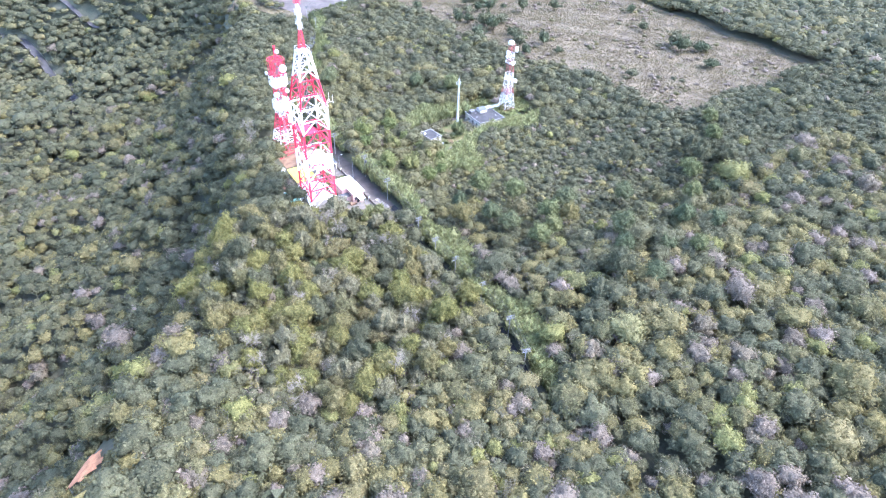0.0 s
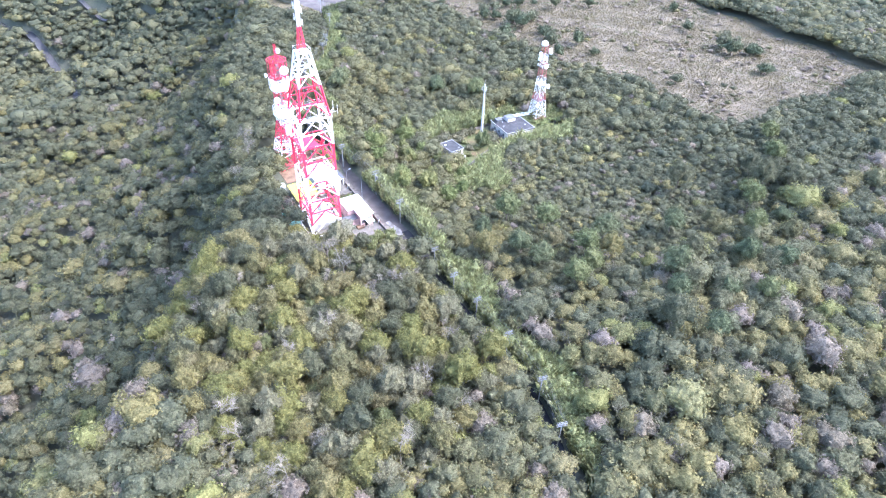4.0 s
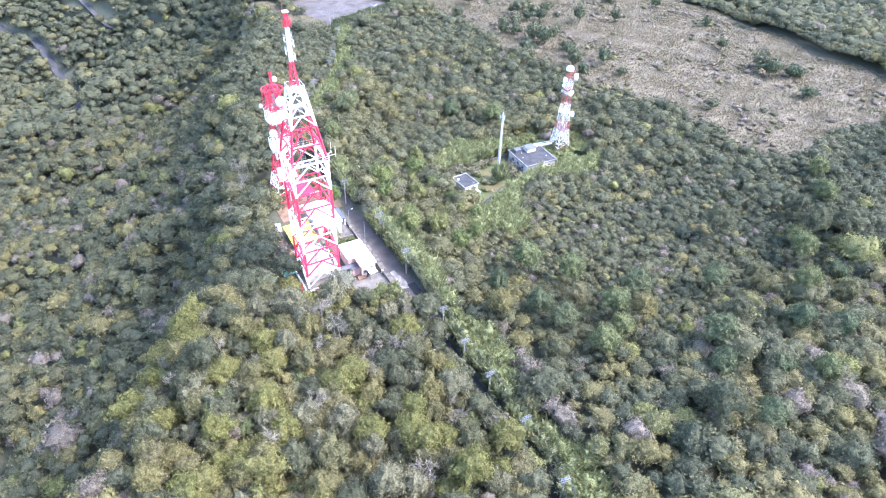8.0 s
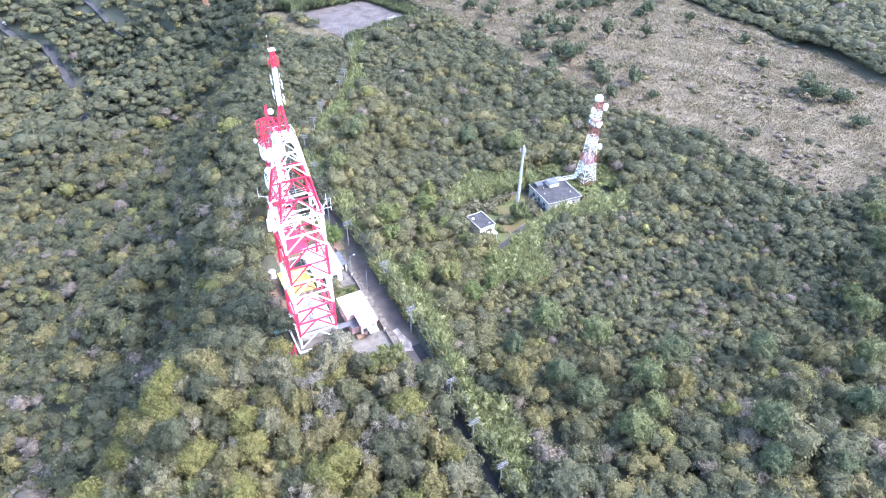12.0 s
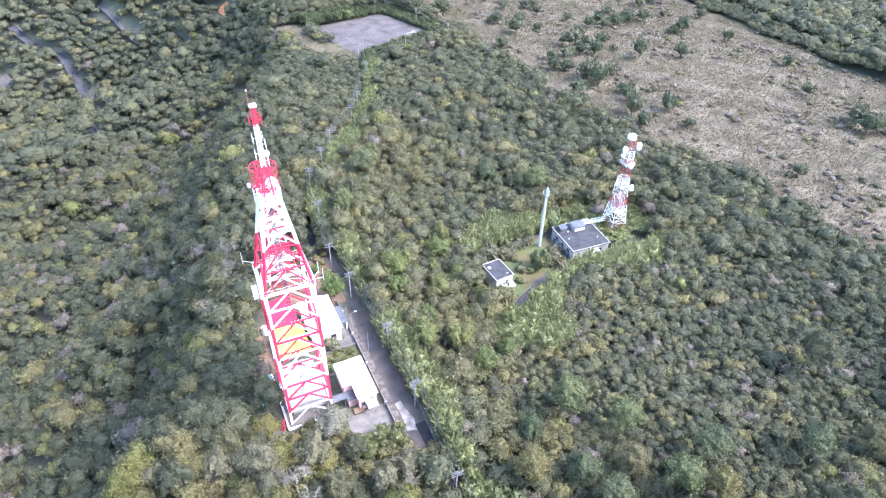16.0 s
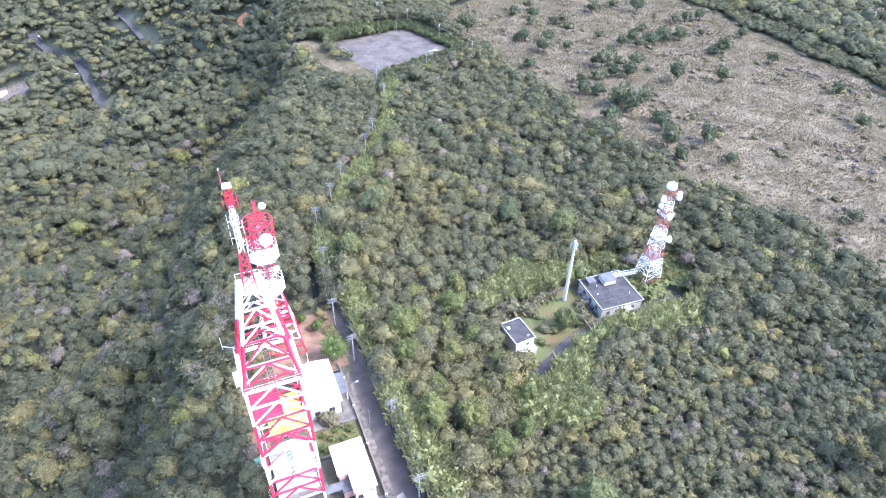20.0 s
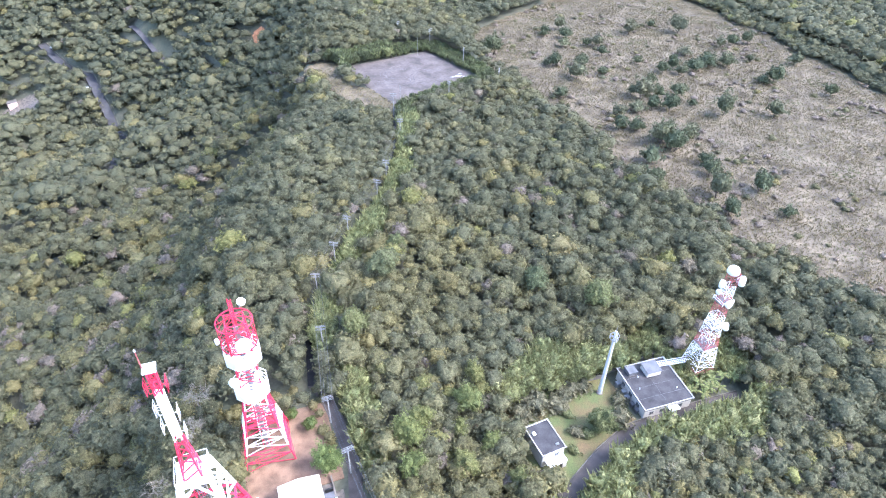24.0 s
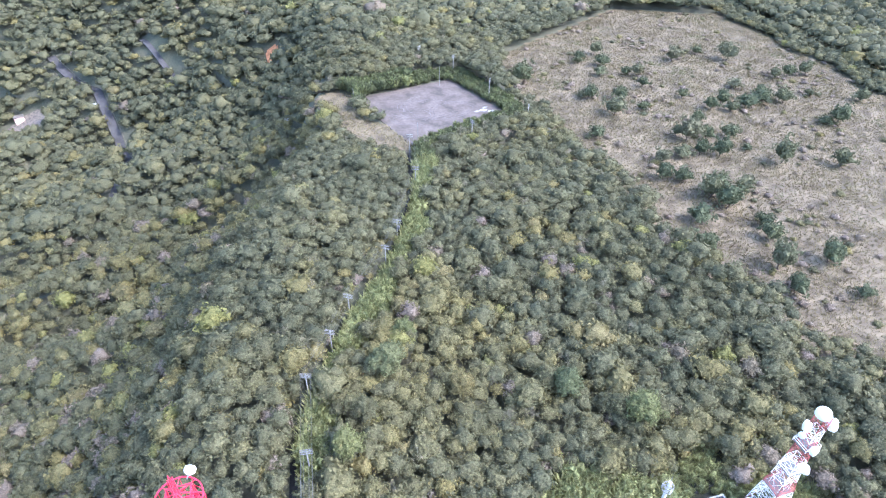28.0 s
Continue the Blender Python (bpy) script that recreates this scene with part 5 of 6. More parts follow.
for s in (0, -0.9):
    g.beam((SX - 2.4, SY + 1.4 + s, 0.5), (SX - 11.5, SY + 2.6 + s, 0.5), 0.08)
part("bridge_lattice", g, M_WHITE, tower_c, "white cable bridge to the roof")

# steel pole
mono = thing("steel_pole", "pale grey steel monopole with ring brackets near the top", "pole", at=(140.6, 193.9, -4))
part("shaft", Geo().tube((0, 0, -0.3), (0, 0, 20.0), 0.52, 0.27, 14), M_PALEPOLE, mono)
part("foot_plate", Geo().tube((0, 0, 0), (0, 0, 0.25), 0.75, 0.75, 14), M_CONCRETE, mono)
for z, r in ((17.8, 0.85), (18.8, 0.85)):
    part("ring_bracket", Geo().ring((0, 0, z), r, 0.1, 16).beam((-r, 0, z), (r, 0, z), 0.09).beam((0, -r, z), (0, r, z), 0.09), M_STEEL, mono)
for a in (20, 140, 260):
    x, y = 0.95 * math.cos(radians(a)), 0.95 * math.sin(radians(a))
    part("sector_antenna", Geo().box(x - 0.09, y - 0.06, 17.7, x + 0.09, y + 0.06, 18.9), M_PALEPOLE, mono)
part("tip", Geo().tube((0, 0, 20.0), (0, 0, 21.6), 0.06, 0.03, 6), M_STEEL, mono)
ladder_rungs = Geo()
for k in range(40):
    ladder_rungs.beam((0.36, 0, 0.6 + 0.42 * k), (0.6, 0, 0.6 + 0.42 * k), 0.04)
part("climbing_rungs", ladder_rungs, M_STEEL, mono)


# ---- buildings ----
def window(parent, x0, x1, z0, z1, y, nx_=0, material=None):
    """A window in a wall that faces -y (nx_ = 0) or -x (nx_ = 1): frame, pane, sill."""
    w = thing("window", "", "", at=(0, 0, 0))
    w.parent = parent

    def b(g, a0, c0, a1, c1, d0, d1):
        return g.box(a0, y + d0, c0, a1, y + d1, c1) if not nx_ else g.box(y + d0, a0, c0, y + d1, a1, c1)

    t = 0.07
    g = Geo()
    for q in ((x0, z0, x0 + t, z1), (x1 - t, z0, x1, z1), (x0 + t, z0, x1 - t, z0 + t), (x0 + t, z1 - t, x1 - t, z1), ((x0 + x1) / 2 - 0.03, z0 + t, (x0 + x1) / 2 + 0.03, z1 - t)):
        b(g, *q, -0.05, 0.03)
    part("frame", g, M_STEEL, w)
    part("pane", b(Geo(), x0 + t, z0 + t, x1 - t, z1 - t, -0.02, 0.01), M_DARK, w)
    part("sill", b(Geo(), x0 - 0.06, z0 - 0.08, x1 + 0.06, z0, -0.12, 0.0), M_CONCRETE, w)
    return w


def flat_house(name, label, w, d, z0, z1, wall, roof, at, rz, eave=0.25, parapet=0.25, rim=M_WALLW):
    """A flat-roofed house: walls, roof slab with a raised rim, all about its own south-west corner."""
    h = thing(name, label, "building", at=(at[0], at[1], 0), rz=rz)
    t = 0.2
    part("wall", Geo().box(0, 0, z0, w, t, z1), wall, h)
    part("wall", Geo().box(0, d - t, z0, w, d, z1), wall, h)
    part("wall", Geo().box(0, t, z0, t, d - t, z1), wall, h)
    part("wall", Geo().box(w - t, t, z0, w, d - t, z1), wall, h)
    e = eave
    part("roof", Geo().box(-e, -e, z1, w + e, d + e, z1 + 0.15), roof, h)
    if parapet:
        g = Geo()
        g.box(-e, -e, z1 + 0.153, w + e, -e + 0.22, z1 + parapet)
        g.box(-e, d + e - 0.22, z1 + 0.153, w + e, d + e, z1 + parapet)
        g.box(-e, -e + 0.22, z1 + 0.153, -e + 0.22, d + e - 0.22, z1 + parapet)
        g.box(w + e - 0.22, -e + 0.22, z1 + 0.153, w + e, d + e - 0.22, z1 + parapet)
        part("parapet", g, rim, h, "pale roof rim")
    return h


station = flat_house("station_building", "white single-storey building with a dark flat felt roof", 11.6, 11.6, -4.2, -1.0, M_WALLW, M_ROOFD, (145.8, 184.7), -3.0, 0.35, 0.36, M_RIM)
for x0, x1, z0, z1 in ((1.3, 2.3, -3.0, -2.1), (3.9, 5.0, -3.0, -2.1), (8.4, 9.5, -3.0, -2.0)):
    window(station, x0, x1, z0, z1, 0.0)
for y0 in (2.0, 5.0, 8.0):
    window(station, y0, y0 + 1.2, -3.0, -1.9, 0.0, 1)
part("door", Geo().box(6.2, -0.04, -4.0, 7.2, 0.02, -1.95), M_GREY, station, "grey metal door")
part("canopy", Geo().box(5.6, -1.4, -1.85, 8.0, -0.02, -1.72), M_ROOFW, station, "white door canopy")
part("door_step", Geo().box(5.7, -1.3, -4.2, 7.8, -0.02, -3.85), M_CONCRETE, station)
for k in range(3):
    part("roof_seam", Geo().box(0.3, 2.6 + 2.9 * k, -0.846, 11.3, 2.64 + 2.9 * k, -0.835), M_GREY, station)
part("roof_seam", Geo().box(5.6, 0.2, -0.846, 5.64, 7.4, -0.835), M_GREY, station)
g = Geo().box(5.0, 7.6, -0.85, 8.4, 10.6, 0.45)
part("roof_house", g, M_WALLW, station, "white stair head with a grey top")
part("roof_house_top", Geo().box(4.85, 7.45, 0.453, 8.55, 10.75, 0.6), M_GREY, station)
part("water_tank", Geo().box(1.2, 9.0, -0.85, 3.2, 10.9, 0.1), M_GREY, station, "grey box on the roof")
part("water_tank_lid", Geo().box(1.1, 8.9, 0.103, 3.3, 11.0, 0.2), M_GREY, station)
for x, y in ((1.6, 5.2), (3.0, 8.2), (9.8, 3.2)):
    part("vent_pipe", Geo().tube((x, y, -0.85), (x, y, -0.35), 0.09), M_WHITE, station)
for y in (1.5, 3.2):
    part("air_conditioner", Geo().box(-0.9, y, -3.9, -0.1, y + 1.0, -3.0), M_GREY, station, "grey outdoor cooling unit")
for y in (5.2, 6.6, 9.0):
    part("store_box", Geo().box(-1.3, y, -4.0, -0.25, y + 0.9, -2.9 + 0.2 * (y > 6)), M_STEEL, station, "grey steel box beside the wall")

hut = flat_house("hut", "small white hut with a dark flat roof and pale rim", 5.0, 6.8, -4.2, 0.15, M_WALLW, M_ROOFD, (119.5, 181.6), 4.0, 0.3, 0.30, M_RIM)
window(hut, 2.8, 3.8, -1.6, -0.7, 0.0)
part("door", Geo().box(3.4, -0.04, -4.0, 4.3, 0.02, -2.0), M_GREY, hut, "grey door")
part("lower_canopy", Geo().box(0.6, -1.9, -1.9, 4.9, -0.02, -1.75), M_ROOFW, hut, "pale slab over the lower entrance")
part("lower_wall", Geo().box(3.9, -1.8, -4.2, 4.8, -0.02, -1.91), M_WALLW, hut)
part("roof_hatch", Geo().box(0.5, 4.6, 0.303, 1.1, 5.3, 0.7), M_WHITE, hut)
part("roof_pipe", Geo().box(3.6, 0.9, 0.303, 4.3, 1.3, 0.55), M_STEEL, hut)

# compound: long white-roofed house beside the tower
house_a = thing("equipment_house", "pink-walled house with a bright white sheet roof", "building")
part("wall", Geo().box(72.0, 162.2, -0.2, 77.7, 168.3, 3.75), M_WALLP, house_a)
part("wall", Geo().box(73.9, 158.0, -0.2, 77.7, 162.197, 3.75), M_WALLP, house_a)
g = Geo()
L6 = [(71.7, 168.6), (78.0, 168.6), (78.0, 157.7), (73.6, 157.7), (73.6, 161.9), (71.7, 161.9)]
g.add([(x, y, z) for z in (3.75, 4.0) for x, y in L6], [tuple(range(6)), tuple(range(6, 12))[::-1]] + [(k, 6 + k, 6 + (k + 1) % 6, (k + 1) % 6) for k in range(6)])
part("roof", g, M_ROOFW, house_a, "white sheet roof")
window(house_a, 74.3, 75.2, 1.2, 2.2, 158.0)
window(house_a, 76.2, 77.2, 1.9, 2.8, 158.0)
part("door", Geo().box(75.3, 157.94, 0.05, 76.2, 158.01, 2.1), M_DARK, house_a)
part("canopy", Geo().box(75.2, 155.9, 2.2, 77.4, 157.99, 2.34), M_ROOFW, house_a, "white porch slab")
for x in (75.35, 77.2):
    part("porch_post", Geo().box(x, 156.0, 0.0, x + 0.1, 156.1, 2.2), M_STEEL, house_a)
part("step_roof", Geo().box(71.9, 159.3, 2.2, 73.88, 161.88, 2.35), M_GREY, house_a, "grey lower roof in the corner")
part("step_wall", Geo().box(72.1, 159.5, -0.1, 73.88, 161.85, 2.2), M_WALLP, house_a)
part("planter", Geo().box(72.6, 157.0, 0.0, 74.6, 158.6, 0.5), M_SOIL, house_a, "brick-red planter")
walkway = thing("covered_walkway", "grey flat roof joining tower and house", "walkway")
part("roof", Geo().box(68.9, 160.0, 2.35, 71.88, 161.7, 2.5), M_GREY, walkway)
for x in (69.2, 71.5):
    for y in (160.1, 161.5):
        part("post", Geo().box(x, y, 0, x + 0.1, y + 0.1, 2.35), M_STEEL, walkway)

shed_a = thing("tower_base_house", "white-roofed equipment house within the tower legs", "building")
part("wall", Geo().box(61.2, 162.4, 0, 68.0, 173.2, 2.6), M_WALLW, shed_a)
part("roof", Geo().add([(60.9, 162.1, 2.603), (68.3, 162.1, 2.603), (68.3, 173.5, 2.603), (60.9, 173.5, 2.603), (64.6, 162.1, 3.3), (64.6, 173.5, 3.3)], [(0, 1, 4), (2, 3, 5), (1, 2, 5, 4), (3, 0, 4, 5), (3, 2, 1, 0)]), M_DULLW, shed_a, "dull white ridged roof")
for k in range(12):
    y = 162.4 + k * 0.98
    part("roof_rib", Geo().beam((60.9, y, 2.65), (64.6, y, 3.34), 0.07).beam((64.6, y, 3.34), (68.3, y, 2.65), 0.07), M_DULLW, shed_a)
plinth = thing("tower_plinth", "white concrete plinth under the lattice tower", "plinth")
part("slab", Geo().box(59.2, 158.9, -1.6, 69.8, 174.2, 0.0), M_CONCRETE, plinth)
part("edge_beam", Geo().box(59.3, 158.8, 0.003, 69.8, 159.2, 0.5), M_WHITE, plinth)
part("edge_beam", Geo().box(59.2, 159.2, 0.003, 59.6, 174.2, 0.5), M_WHITE, plinth)
for x, y in ((60.3, 160.2), (68.7, 160.2), (68.7, 168.6), (60.3, 168.6)):
    part("footing", Geo().box(x - 0.6, y - 0.6, 0.003, x + 0.6, y + 0.6, 0.3), M_CONCRETE, plinth)
green = thing("net_shelter", "low shelter with green netting beside the plinth", "shelter")
for x, y in ((55.9, 166.2), (59.0, 166.2), (59.0, 173.6), (55.9, 173.6)):
    part("post", Geo().box(x - 0.05, y - 0.05, -2.0, x + 0.05, y + 0.05, 1.2), M_STEEL, green)
part("net", Geo().add([(55.8, 166.1, 1.2), (59.1, 166.1, 1.4), (59.1, 173.7, 1.4), (55.8, 173.7, 1.2), (55.8, 166.1, 1.24), (59.1, 166.1, 1.44), (59.1, 173.7, 1.44), (55.8, 173.7, 1.24)],
                       [(3, 2, 1, 0), (4, 5, 6, 7), (0, 1, 5, 4), (1, 2, 6, 5), (2, 3, 7, 6), (3, 0, 4, 7)]), M_GREEN, green, "green shade net")
part("rail", Geo().beam((55.8, 173.8, 1.3), (59.2, 173.8, 1.5), 0.14).beam((59.2, 166, 1.5), (59.2, 173.8, 1.5), 0.14), M_WHITE, green)
stack = thing("scaffold", "red-painted steel frame leaning by the plinth", "scaffold")
for k, (a, b) in enumerate((((57.6, 159.4, -0.6), (58.8, 160.6, 1.8)), ((58.4, 159.0, -0.6), (58.9, 160.8, 1.9)), ((57.4, 160.2, 0.2), (58.9, 160.0, 0.5)), ((57.9, 161.6, -0.4), (58.7, 159.6, 1.2)))):
    part("strut", Geo().beam(a, b, 0.16), M_RED, stack)

yellow = thing("yellow_shed", "open shed with a bright yellow sheet roof", "shed")
part("wall", Geo().box(62.6, 177.2, 0, 68.4, 184.6, 1.9), M_WALLP, yellow)
for k in range(10):
    x = 61.9 + k * 0.72
    part("roof_sheet", Geo().add([(x, 176.4, 1.95), (x + 0.70, 176.4, 1.97), (x + 0.70, 185.2, 2.55), (x, 185.2, 2.53), (x, 176.4, 2.01), (x + 0.70, 176.4, 2.03), (x + 0.70, 185.2, 2.61), (x, 185.2, 2.59)],
                                 [(3, 2, 1, 0), (4, 5, 6, 7), (0, 1, 5, 4), (1, 2, 6, 5), (2, 3, 7, 6), (3, 0, 4, 7)]), M_YELLOW, yellow)
tank = thing("water_tank", "small white upright tank beside the yellow shed", "tank", at=(61.0, 187.4, 0))
part("drum", Geo().revolve((0, 0, 0), (0, 0, 1), [(0.9, 0), (0.9, 1.9), (0.6, 2.2), (0.1, 2.3)], 16), M_WHITE, tank)
tagged(part("base", Geo().box(-1, -1, -0.3, 1, 1, 0.0), M_CONCRETE, tank))

house_b = thing("long_shed", "long white-roofed shed beside the road", "building")
part("wall", Geo().box(69.9, 178.4, 0, 76.7, 189.6, 4.1), M_WALLW, house_b)
part("roof", Geo().add([(69.5, 178.0, 4.103), (77.1, 178.0, 4.103), (77.1, 190.0, 4.103), (69.5, 190.0, 4.103), (73.3, 178.0, 4.75), (73.3, 190.0, 4.75)], [(0, 1, 4), (2, 3, 5), (1, 2, 5, 4), (3, 0, 4, 5), (3, 2, 1, 0)]), M_ROOFW, house_b, "white ridged roof")
window(house_b, 71.2, 72.4, 1.4, 2.5, 178.4)
window(house_b, 74.2, 75.4, 1.4, 2.5, 178.4)
annex = thing("porch", "grey flat porch on white columns beside the shed", "porch")
part("roof", Geo().box(77.12, 180.8, 2.6, 79.0, 186.6, 2.8), M_GREY, annex)
for y in (181.0, 183.6, 186.2):
    part("column", Geo().box(78.6, y, 0, 78.9, y + 0.3, 2.6), M_WHITE, annex)
part("dark_gate", Geo().box(77.5, 188.0, 0, 79.0, 188.2, 1.6), M_DARK, annex)

# yards, walls and verges
for name, box, m, lab, cat in (("yard_front", (70.6, 149.5, -0.5, 79.1, 157.6, 0.05), M_CONCRETE, "dusty pale concrete yard before the pink house", "pavement"),
                               ("yard_middle", (70.0, 175.6, -0.5, 79.1, 178.3, 0.05), M_CONCRETE, "grey concrete yard between the houses", "pavement"),
                               ("yard_side", (77.2, 178.3, -0.5, 79.1, 190.0, 0.045), M_CONCRETE, "grey concrete side yard", "pavement"),
                               ("soil_yard", (63.5, 190.2, -0.5, 81.6, 209.0, 0.03), M_SOIL, "bare red-brown soil round the tower foot", "ground"),
                               ("soil_left", (57.5, 174.4, -0.5, 61.5, 190.2, 0.025), M_SOIL, "bare red-brown soil", "ground"),
                               ("garden_bed", (70.0, 169.2, -0.5, 79.1, 175.3, 0.06), M_LAWN, "overgrown grass bed", "ground"),
                               ("road_verge", (79.45, 149.2, -0.4, 80.9, 188.0, 0.12), M_VERGE, "dusty brown verge between wall and road", "ground")):
    part(name, Geo().box(*box), m, None, lab, cat, kind="structure")
for name, box in (("wall_road", (79.15, 149.3, -0.3, 79.42, 191.0, 0.95)), ("wall_front", (71.4, 149.2, -0.5, 79.14, 149.45, 0.7)), ("wall_bed", (70.0, 175.32, -0.3, 79.12, 175.56, 0.6)), ("wall_bed_low", (70.0, 168.9, -0.3, 79.12, 169.1, 0.55))):
    part(name, Geo().box(*box), M_CONCRETE, None, "low weathered concrete wall of the compound", "wall", kind="structure")
for y in (157.2, 168.8, 178.6, 186.4):
    post = thing("gate_post", "white concrete gate post on the compound wall", "post", "gate posts", at=(79.3, y, 0))
    part("shaft", Geo().box(-0.22, -0.22, 0, 0.22, 0.22, 1.5), M_WHITE, post)
    part("cap", Geo().box(-0.28, -0.28, 1.503, 0.28, 0.28, 1.6), M_CONCRETE, post)
kerb = Geo()
for (ax, ay), (bx, by) in zip(DRIVE, DRIVE[1:]):
    d = math.hypot(bx - ax, by - ay)
    ox, oy = -(by - ay) / d * 2.45, (bx - ax) / d * 2.45
    kerb.beam((ax + ox, ay + oy, -3.85), (bx + ox, by + oy, -3.85), 0.16, 0.3)
part("kerb", kerb, M_CONCRETE, None, "pale kerb along the driveway", "kerb", kind="structure")
part("lawn", Geo().add([(116.5, 176.6, -3.93), (124, 177.2, -3.93), (133, 182.0, -3.93), (141, 184.6, -3.93), (144.4, 185.0, -3.93), (144.6, 197.2, -3.93), (124.9, 198.6, -3.93), (116.5, 197.0, -3.93)], [tuple(range(8))]), M_LAWN, None, "lawn with dry brown patches", "ground", kind="structure")
for a, b in (((117.5, 198.6), (130.0, 199.0)), ((130.1, 199.0), (144.0, 197.4)), ((144.2, 198.2), (160.5, 199.2))):
    part("wall_back", Geo().beam((*a, -3.7), (*b, -3.7), 0.2, 1.5), M_CONCRETE, None, "low grey wall behind the lawn", "wall", kind="structure")


# ---- power line ----
def utility_pole(x, y, heading, h=8.6, arms=2, can=False):
    z = gz(x, y)
    p = thing("utility_pole", "pale concrete power pole with steel crossarms" if not can else "power pole with crossarms and a grey transformer", "utility pole", "power poles", at=(x, y, z), rz=heading)
    part("shaft", Geo().tube((0, 0, -0.5), (0, 0, h), 0.17, 0.10, 10), M_WOOD, p)
    for k in range(arms):
        zz = h - 0.25 - 0.85 * k
        arm = part("crossarm", Geo().box(-1.15, 0.12, zz - 0.045, 1.15, 0.21, zz + 0.045).box(-1.15, -0.21, zz - 0.045, 1.15, -0.12, zz + 0.045), M_STEEL, p)
        for s in (-1.0, -0.45, 0.45, 1.0):
            part("insulator", Geo().revolve((s, 0.0, zz + 0.06), (0, 0, 1), [(0.05, 0), (0.11, 0.05), (0.06, 0.12), (0.11, 0.18), (0.04, 0.28)], 8), M_CONCRETE, arm)
        part("arm_brace", Geo().beam((0, 0.16, zz - 0.7), (0.7, 0.16, zz - 0.05), 0.05).beam((0, 0.16, zz - 0.7), (-0.7, 0.16, zz - 0.05), 0.05), M_STEEL, p)
    if can:
        part("transformer", Geo().revolve((0.45, 0, h - 3.4), (0, 0, 1), [(0.3, 0), (0.32, 0.1), (0.32, 1.0), (0.2, 1.15)], 14), M_GREY, p, "grey transformer can")
    return p


LINE = [(78.5, 74.0), (82.5, 85.3), (84.2, 100.0), (84.3, 113.2), (84.2, 123.8), (84.6, 134.3), (84.6, 154.0), (85.3, 171.2), (83.0, 190.8), (81.9, 203.4), (84.4, 222.0), (86.7, 239.5), (93.5, 250.3), (99.5, 260.7), (112.4, 277.2), (118.3, 287.9), (130.6, 312.7), (134.0, 332.2)]
tops = []
for k, (x, y) in enumerate(LINE):
    a, b = LINE[max(0, k - 1)], LINE[min(len(LINE) - 1, k + 1)]
    hd = math.degrees(math.atan2(b[1] - a[1], b[0] - a[0])) - 90
    utility_pole(x, y, hd, 8.6 if y < 215 else 9.4, 2, k in (7, 15))
    tops.append((Vector((x, y, gz(x, y) + (8.6 if y < 215 else 9.4) + 0.02)), Vector((math.cos(radians(hd)), math.sin(radians(hd)), 0))))
line = thing("power_line", "grey overhead wires strung from pole to pole", "wires")
for (p, u), (q, w) in zip(tops, tops[1:]):
    g = Geo()
    for s in (-1.0, -0.45, 0.45, 1.0):
        for dz in ((0.0, -0.85) if abs(s) > 0.9 else (0.0,)):
            a, b = p + u * s + Vector((0, 0, dz)), q + w * s + Vector((0, 0, dz))
            last = a
            for i in range(1, 7):
                t = i / 6
                c = a.lerp(b, t) - Vector((0, 0, 0.022 * (b - a).length * 4 * t * (1 - t)))
                g.tube(last, c, 0.022 if p.y < 205 else 0.014, 0.022 if p.y < 205 else 0.014, 3, caps=False)
                last = c
    part("span", g, M_WIRE, line)
for x, y, hd in ((177, 369, 60), (182.5, 343.5, 60), (158.6, 338.2, 110), (171, 396.5, 30), (159, 408, 30), (98.6, 405, 0)):
    utility_pole(x, y, hd, 8.2, 2)


def lamp_post(x, y, h, arm):
    z = gz(x, y)
    p = thing("lamp_post", "slim pale steel lamp post", "lamp post", at=(x, y, z))
    part("shaft", Geo().tube((0, 0, -0.3), (0, 0, h), 0.09, 0.06, 8), M_STEEL, p)
    if arm:
        part("arm", Geo().tube((0, 0, h), (arm, 0.1, h + 0.3), 0.05, 0.04, 6), M_STEEL, p)
        part("lamp_head", Geo().box(arm - 0.1, -0.02, h + 0.22, arm + 0.45, 0.22, h + 0.36), M_WHITE, p)
    return p


lamp_post(80.9, 172.0, 6.6, 0)
lamp_post(79.8, 180.6, 5.0, 1.0)
lamp_post(161.3, 385.4, 8.5, 0)
lamp_post(124.0, 379.0, 6.0, 0)
lamp_post(139.5, 341.5, 8.0, 0)

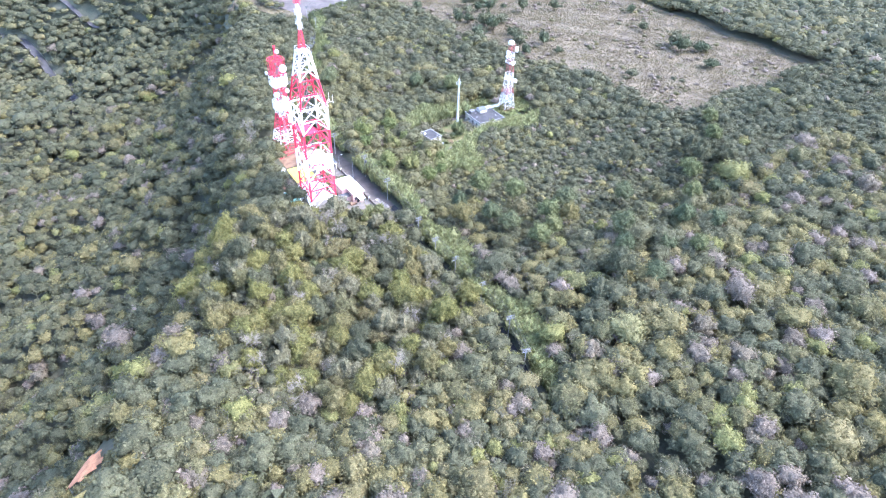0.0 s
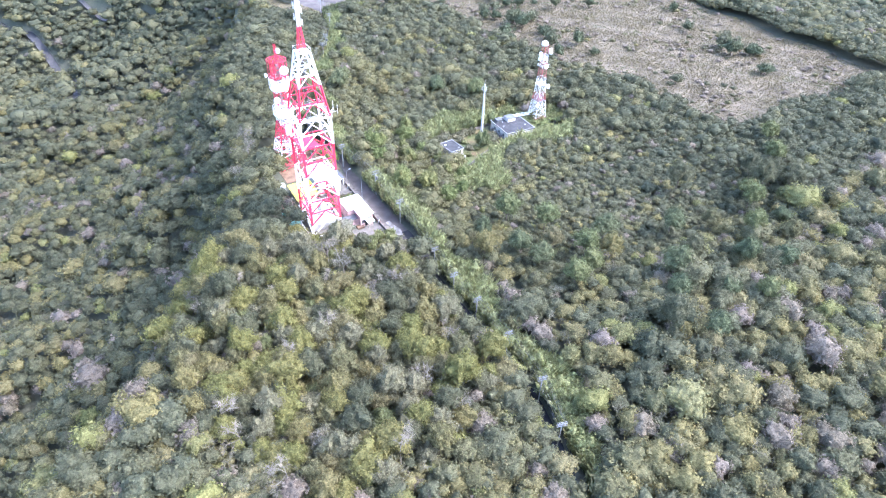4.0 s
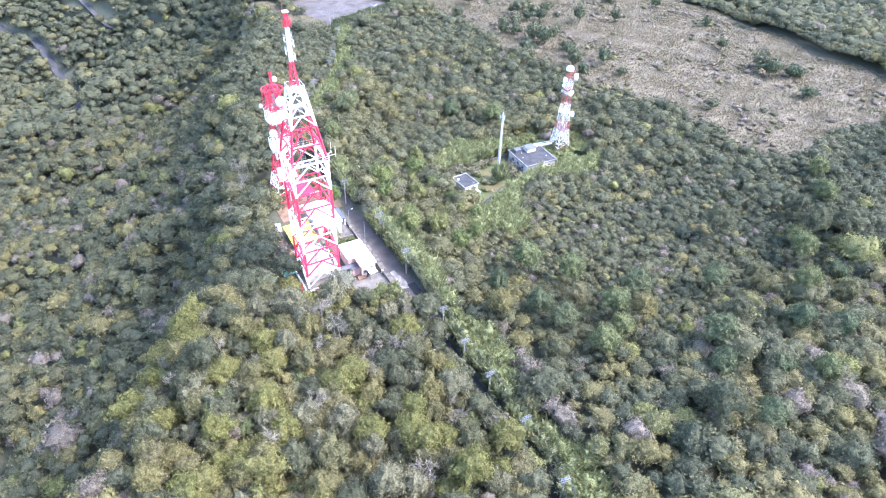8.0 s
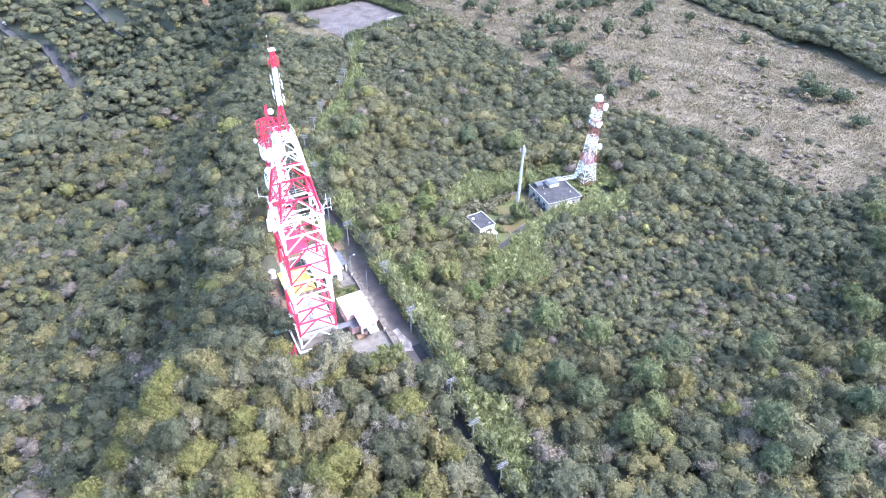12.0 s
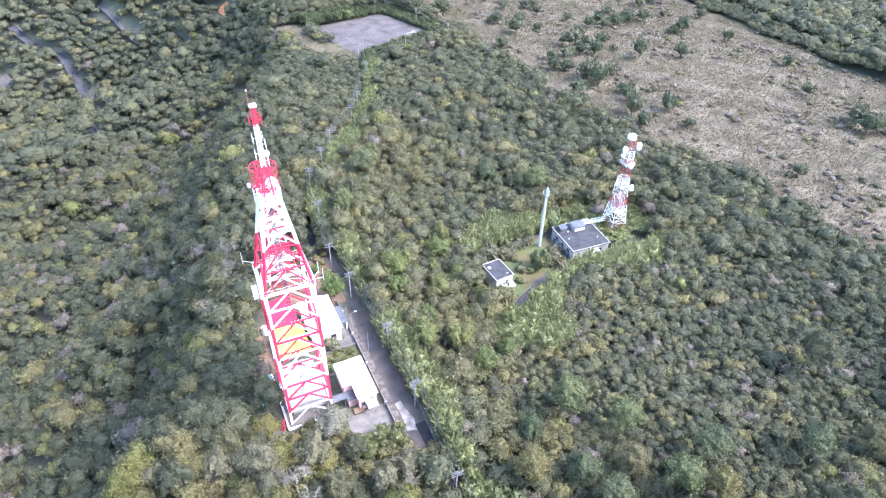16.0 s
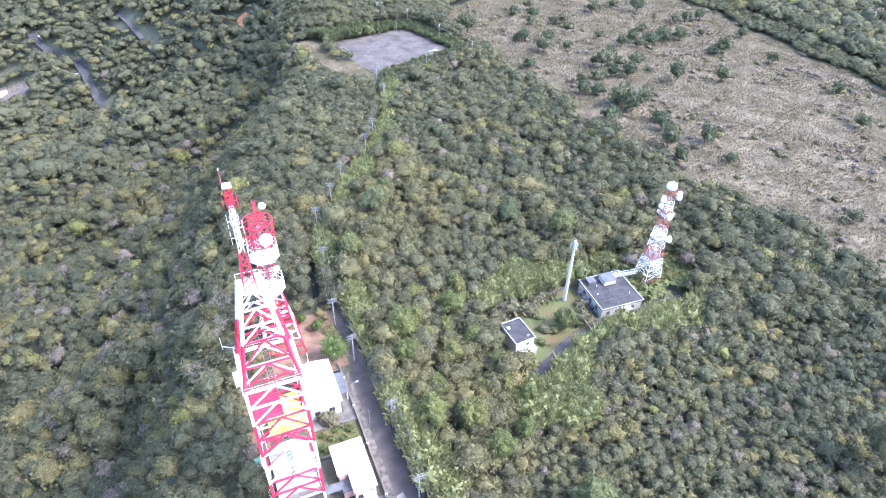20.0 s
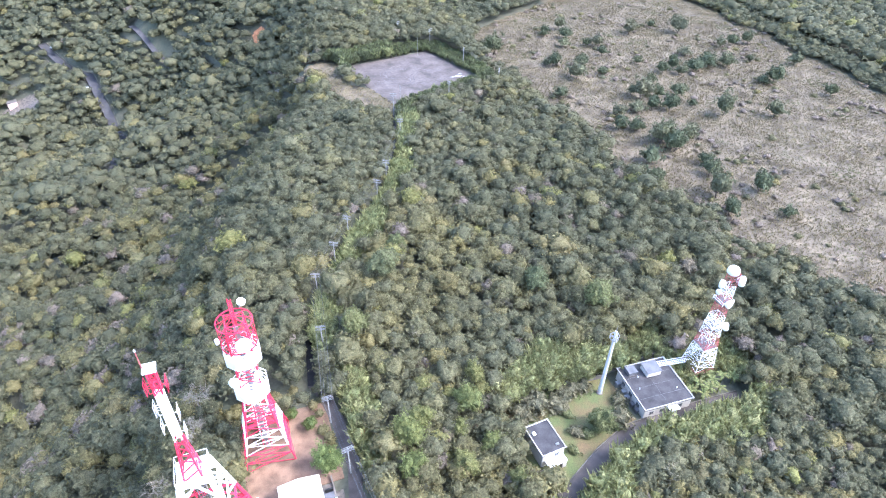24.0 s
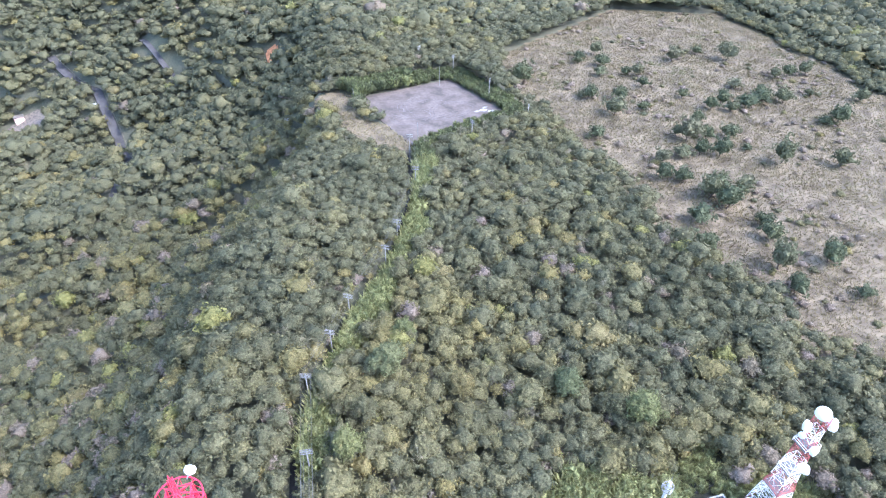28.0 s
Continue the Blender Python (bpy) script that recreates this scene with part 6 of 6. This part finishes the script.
# ---- far things ----
M_ORANGE = mat("orange_soil", (0.44, 0.20, 0.095), 0.95, vary=0.2, scale=5, fine=60, bump=0.4)
def car(x, y, heading, colour, label):
    c = thing("car", label, "car", at=(x, y, max(gz(x, y), gz(x + 2, y), gz(x - 2, y)) + 0.45), rz=heading)
    g = Geo().box(-0.85, -2.1, 0.35, 0.85, 2.1, 0.85)
    part("body", g, colour, c)
    part("cabin", Geo().add([(-0.8, -1.3, 0.853), (0.8, -1.3, 0.853), (0.8, 1.5, 0.853), (-0.8, 1.5, 0.853), (-0.65, -0.7, 1.45), (0.65, -0.7, 1.45), (0.65, 1.2, 1.45), (-0.65, 1.2, 1.45)],
                            [(0, 1, 5, 4), (1, 2, 6, 5), (2, 3, 7, 6), (3, 0, 4, 7), (4, 5, 6, 7)]), colour, c)
    for sx_ in (-0.8, 0.8):
        for sy_ in (-1.3, 1.3):
            part("wheel", Geo().tube((sx_ - 0.1, sy_, 0.33), (sx_ + 0.1, sy_, 0.33), 0.33, 0.33, 12), M_DARK, c)


car(-4.0, 539.0, 28, M_WHITE, "white car on the valley road")
car(-24.5, 584.5, 25, M_WHITE, "pale car far up the valley road")
for off in (-3.2, 3.2):
    pts = []
    for (ax, ay), (bx, by) in zip(FAR_ROAD, FAR_ROAD[1:]):
        d = math.hypot(bx - ax, by - ay)
        pts.append((ax + (by - ay) / d * off, ay - (bx - ax) / d * off))
    strip("edge_line", pts, 0.18, M_CONCRETE, 0.36, "worn pale road edge line", "road marking")
drape("clearing", lambda x, y: np.hypot((x + 48) / 17, (y - 557) / 12) < 1, -66, -30, 544, 570, 1, M_VERGE, 0.5, "pale sandy clearing in the valley wood", "ground")
far_house = flat_house("far_house", "small far house with a pale roof in a clearing", 5.5, 4, gz(-52, 566) - 3, gz(-52, 566) + 3.0, M_WALLP, M_CONCRETE, (-57, 564), 20, 0.3, 0)
drape("soil_patch", lambda x, y: np.hypot((x + 18.6) / 4.5, (y - 101.5) / 3.6) < 1 + 0.12 * np.sin(x * 2.1) * np.cos(y * 1.7), -26, -10, 94, 110, 0.4, M_ORANGE, 0.5, "bare orange soil patch on the ridge", "ground")
drape("soil_patch_far", lambda x, y: np.hypot((x - 100.4) / 3.5, (y - 492) / 4.5) < 1, 96, 105, 486, 498, 1, M_ORANGE, 0.5, "bare orange soil far off in the wood", "ground")
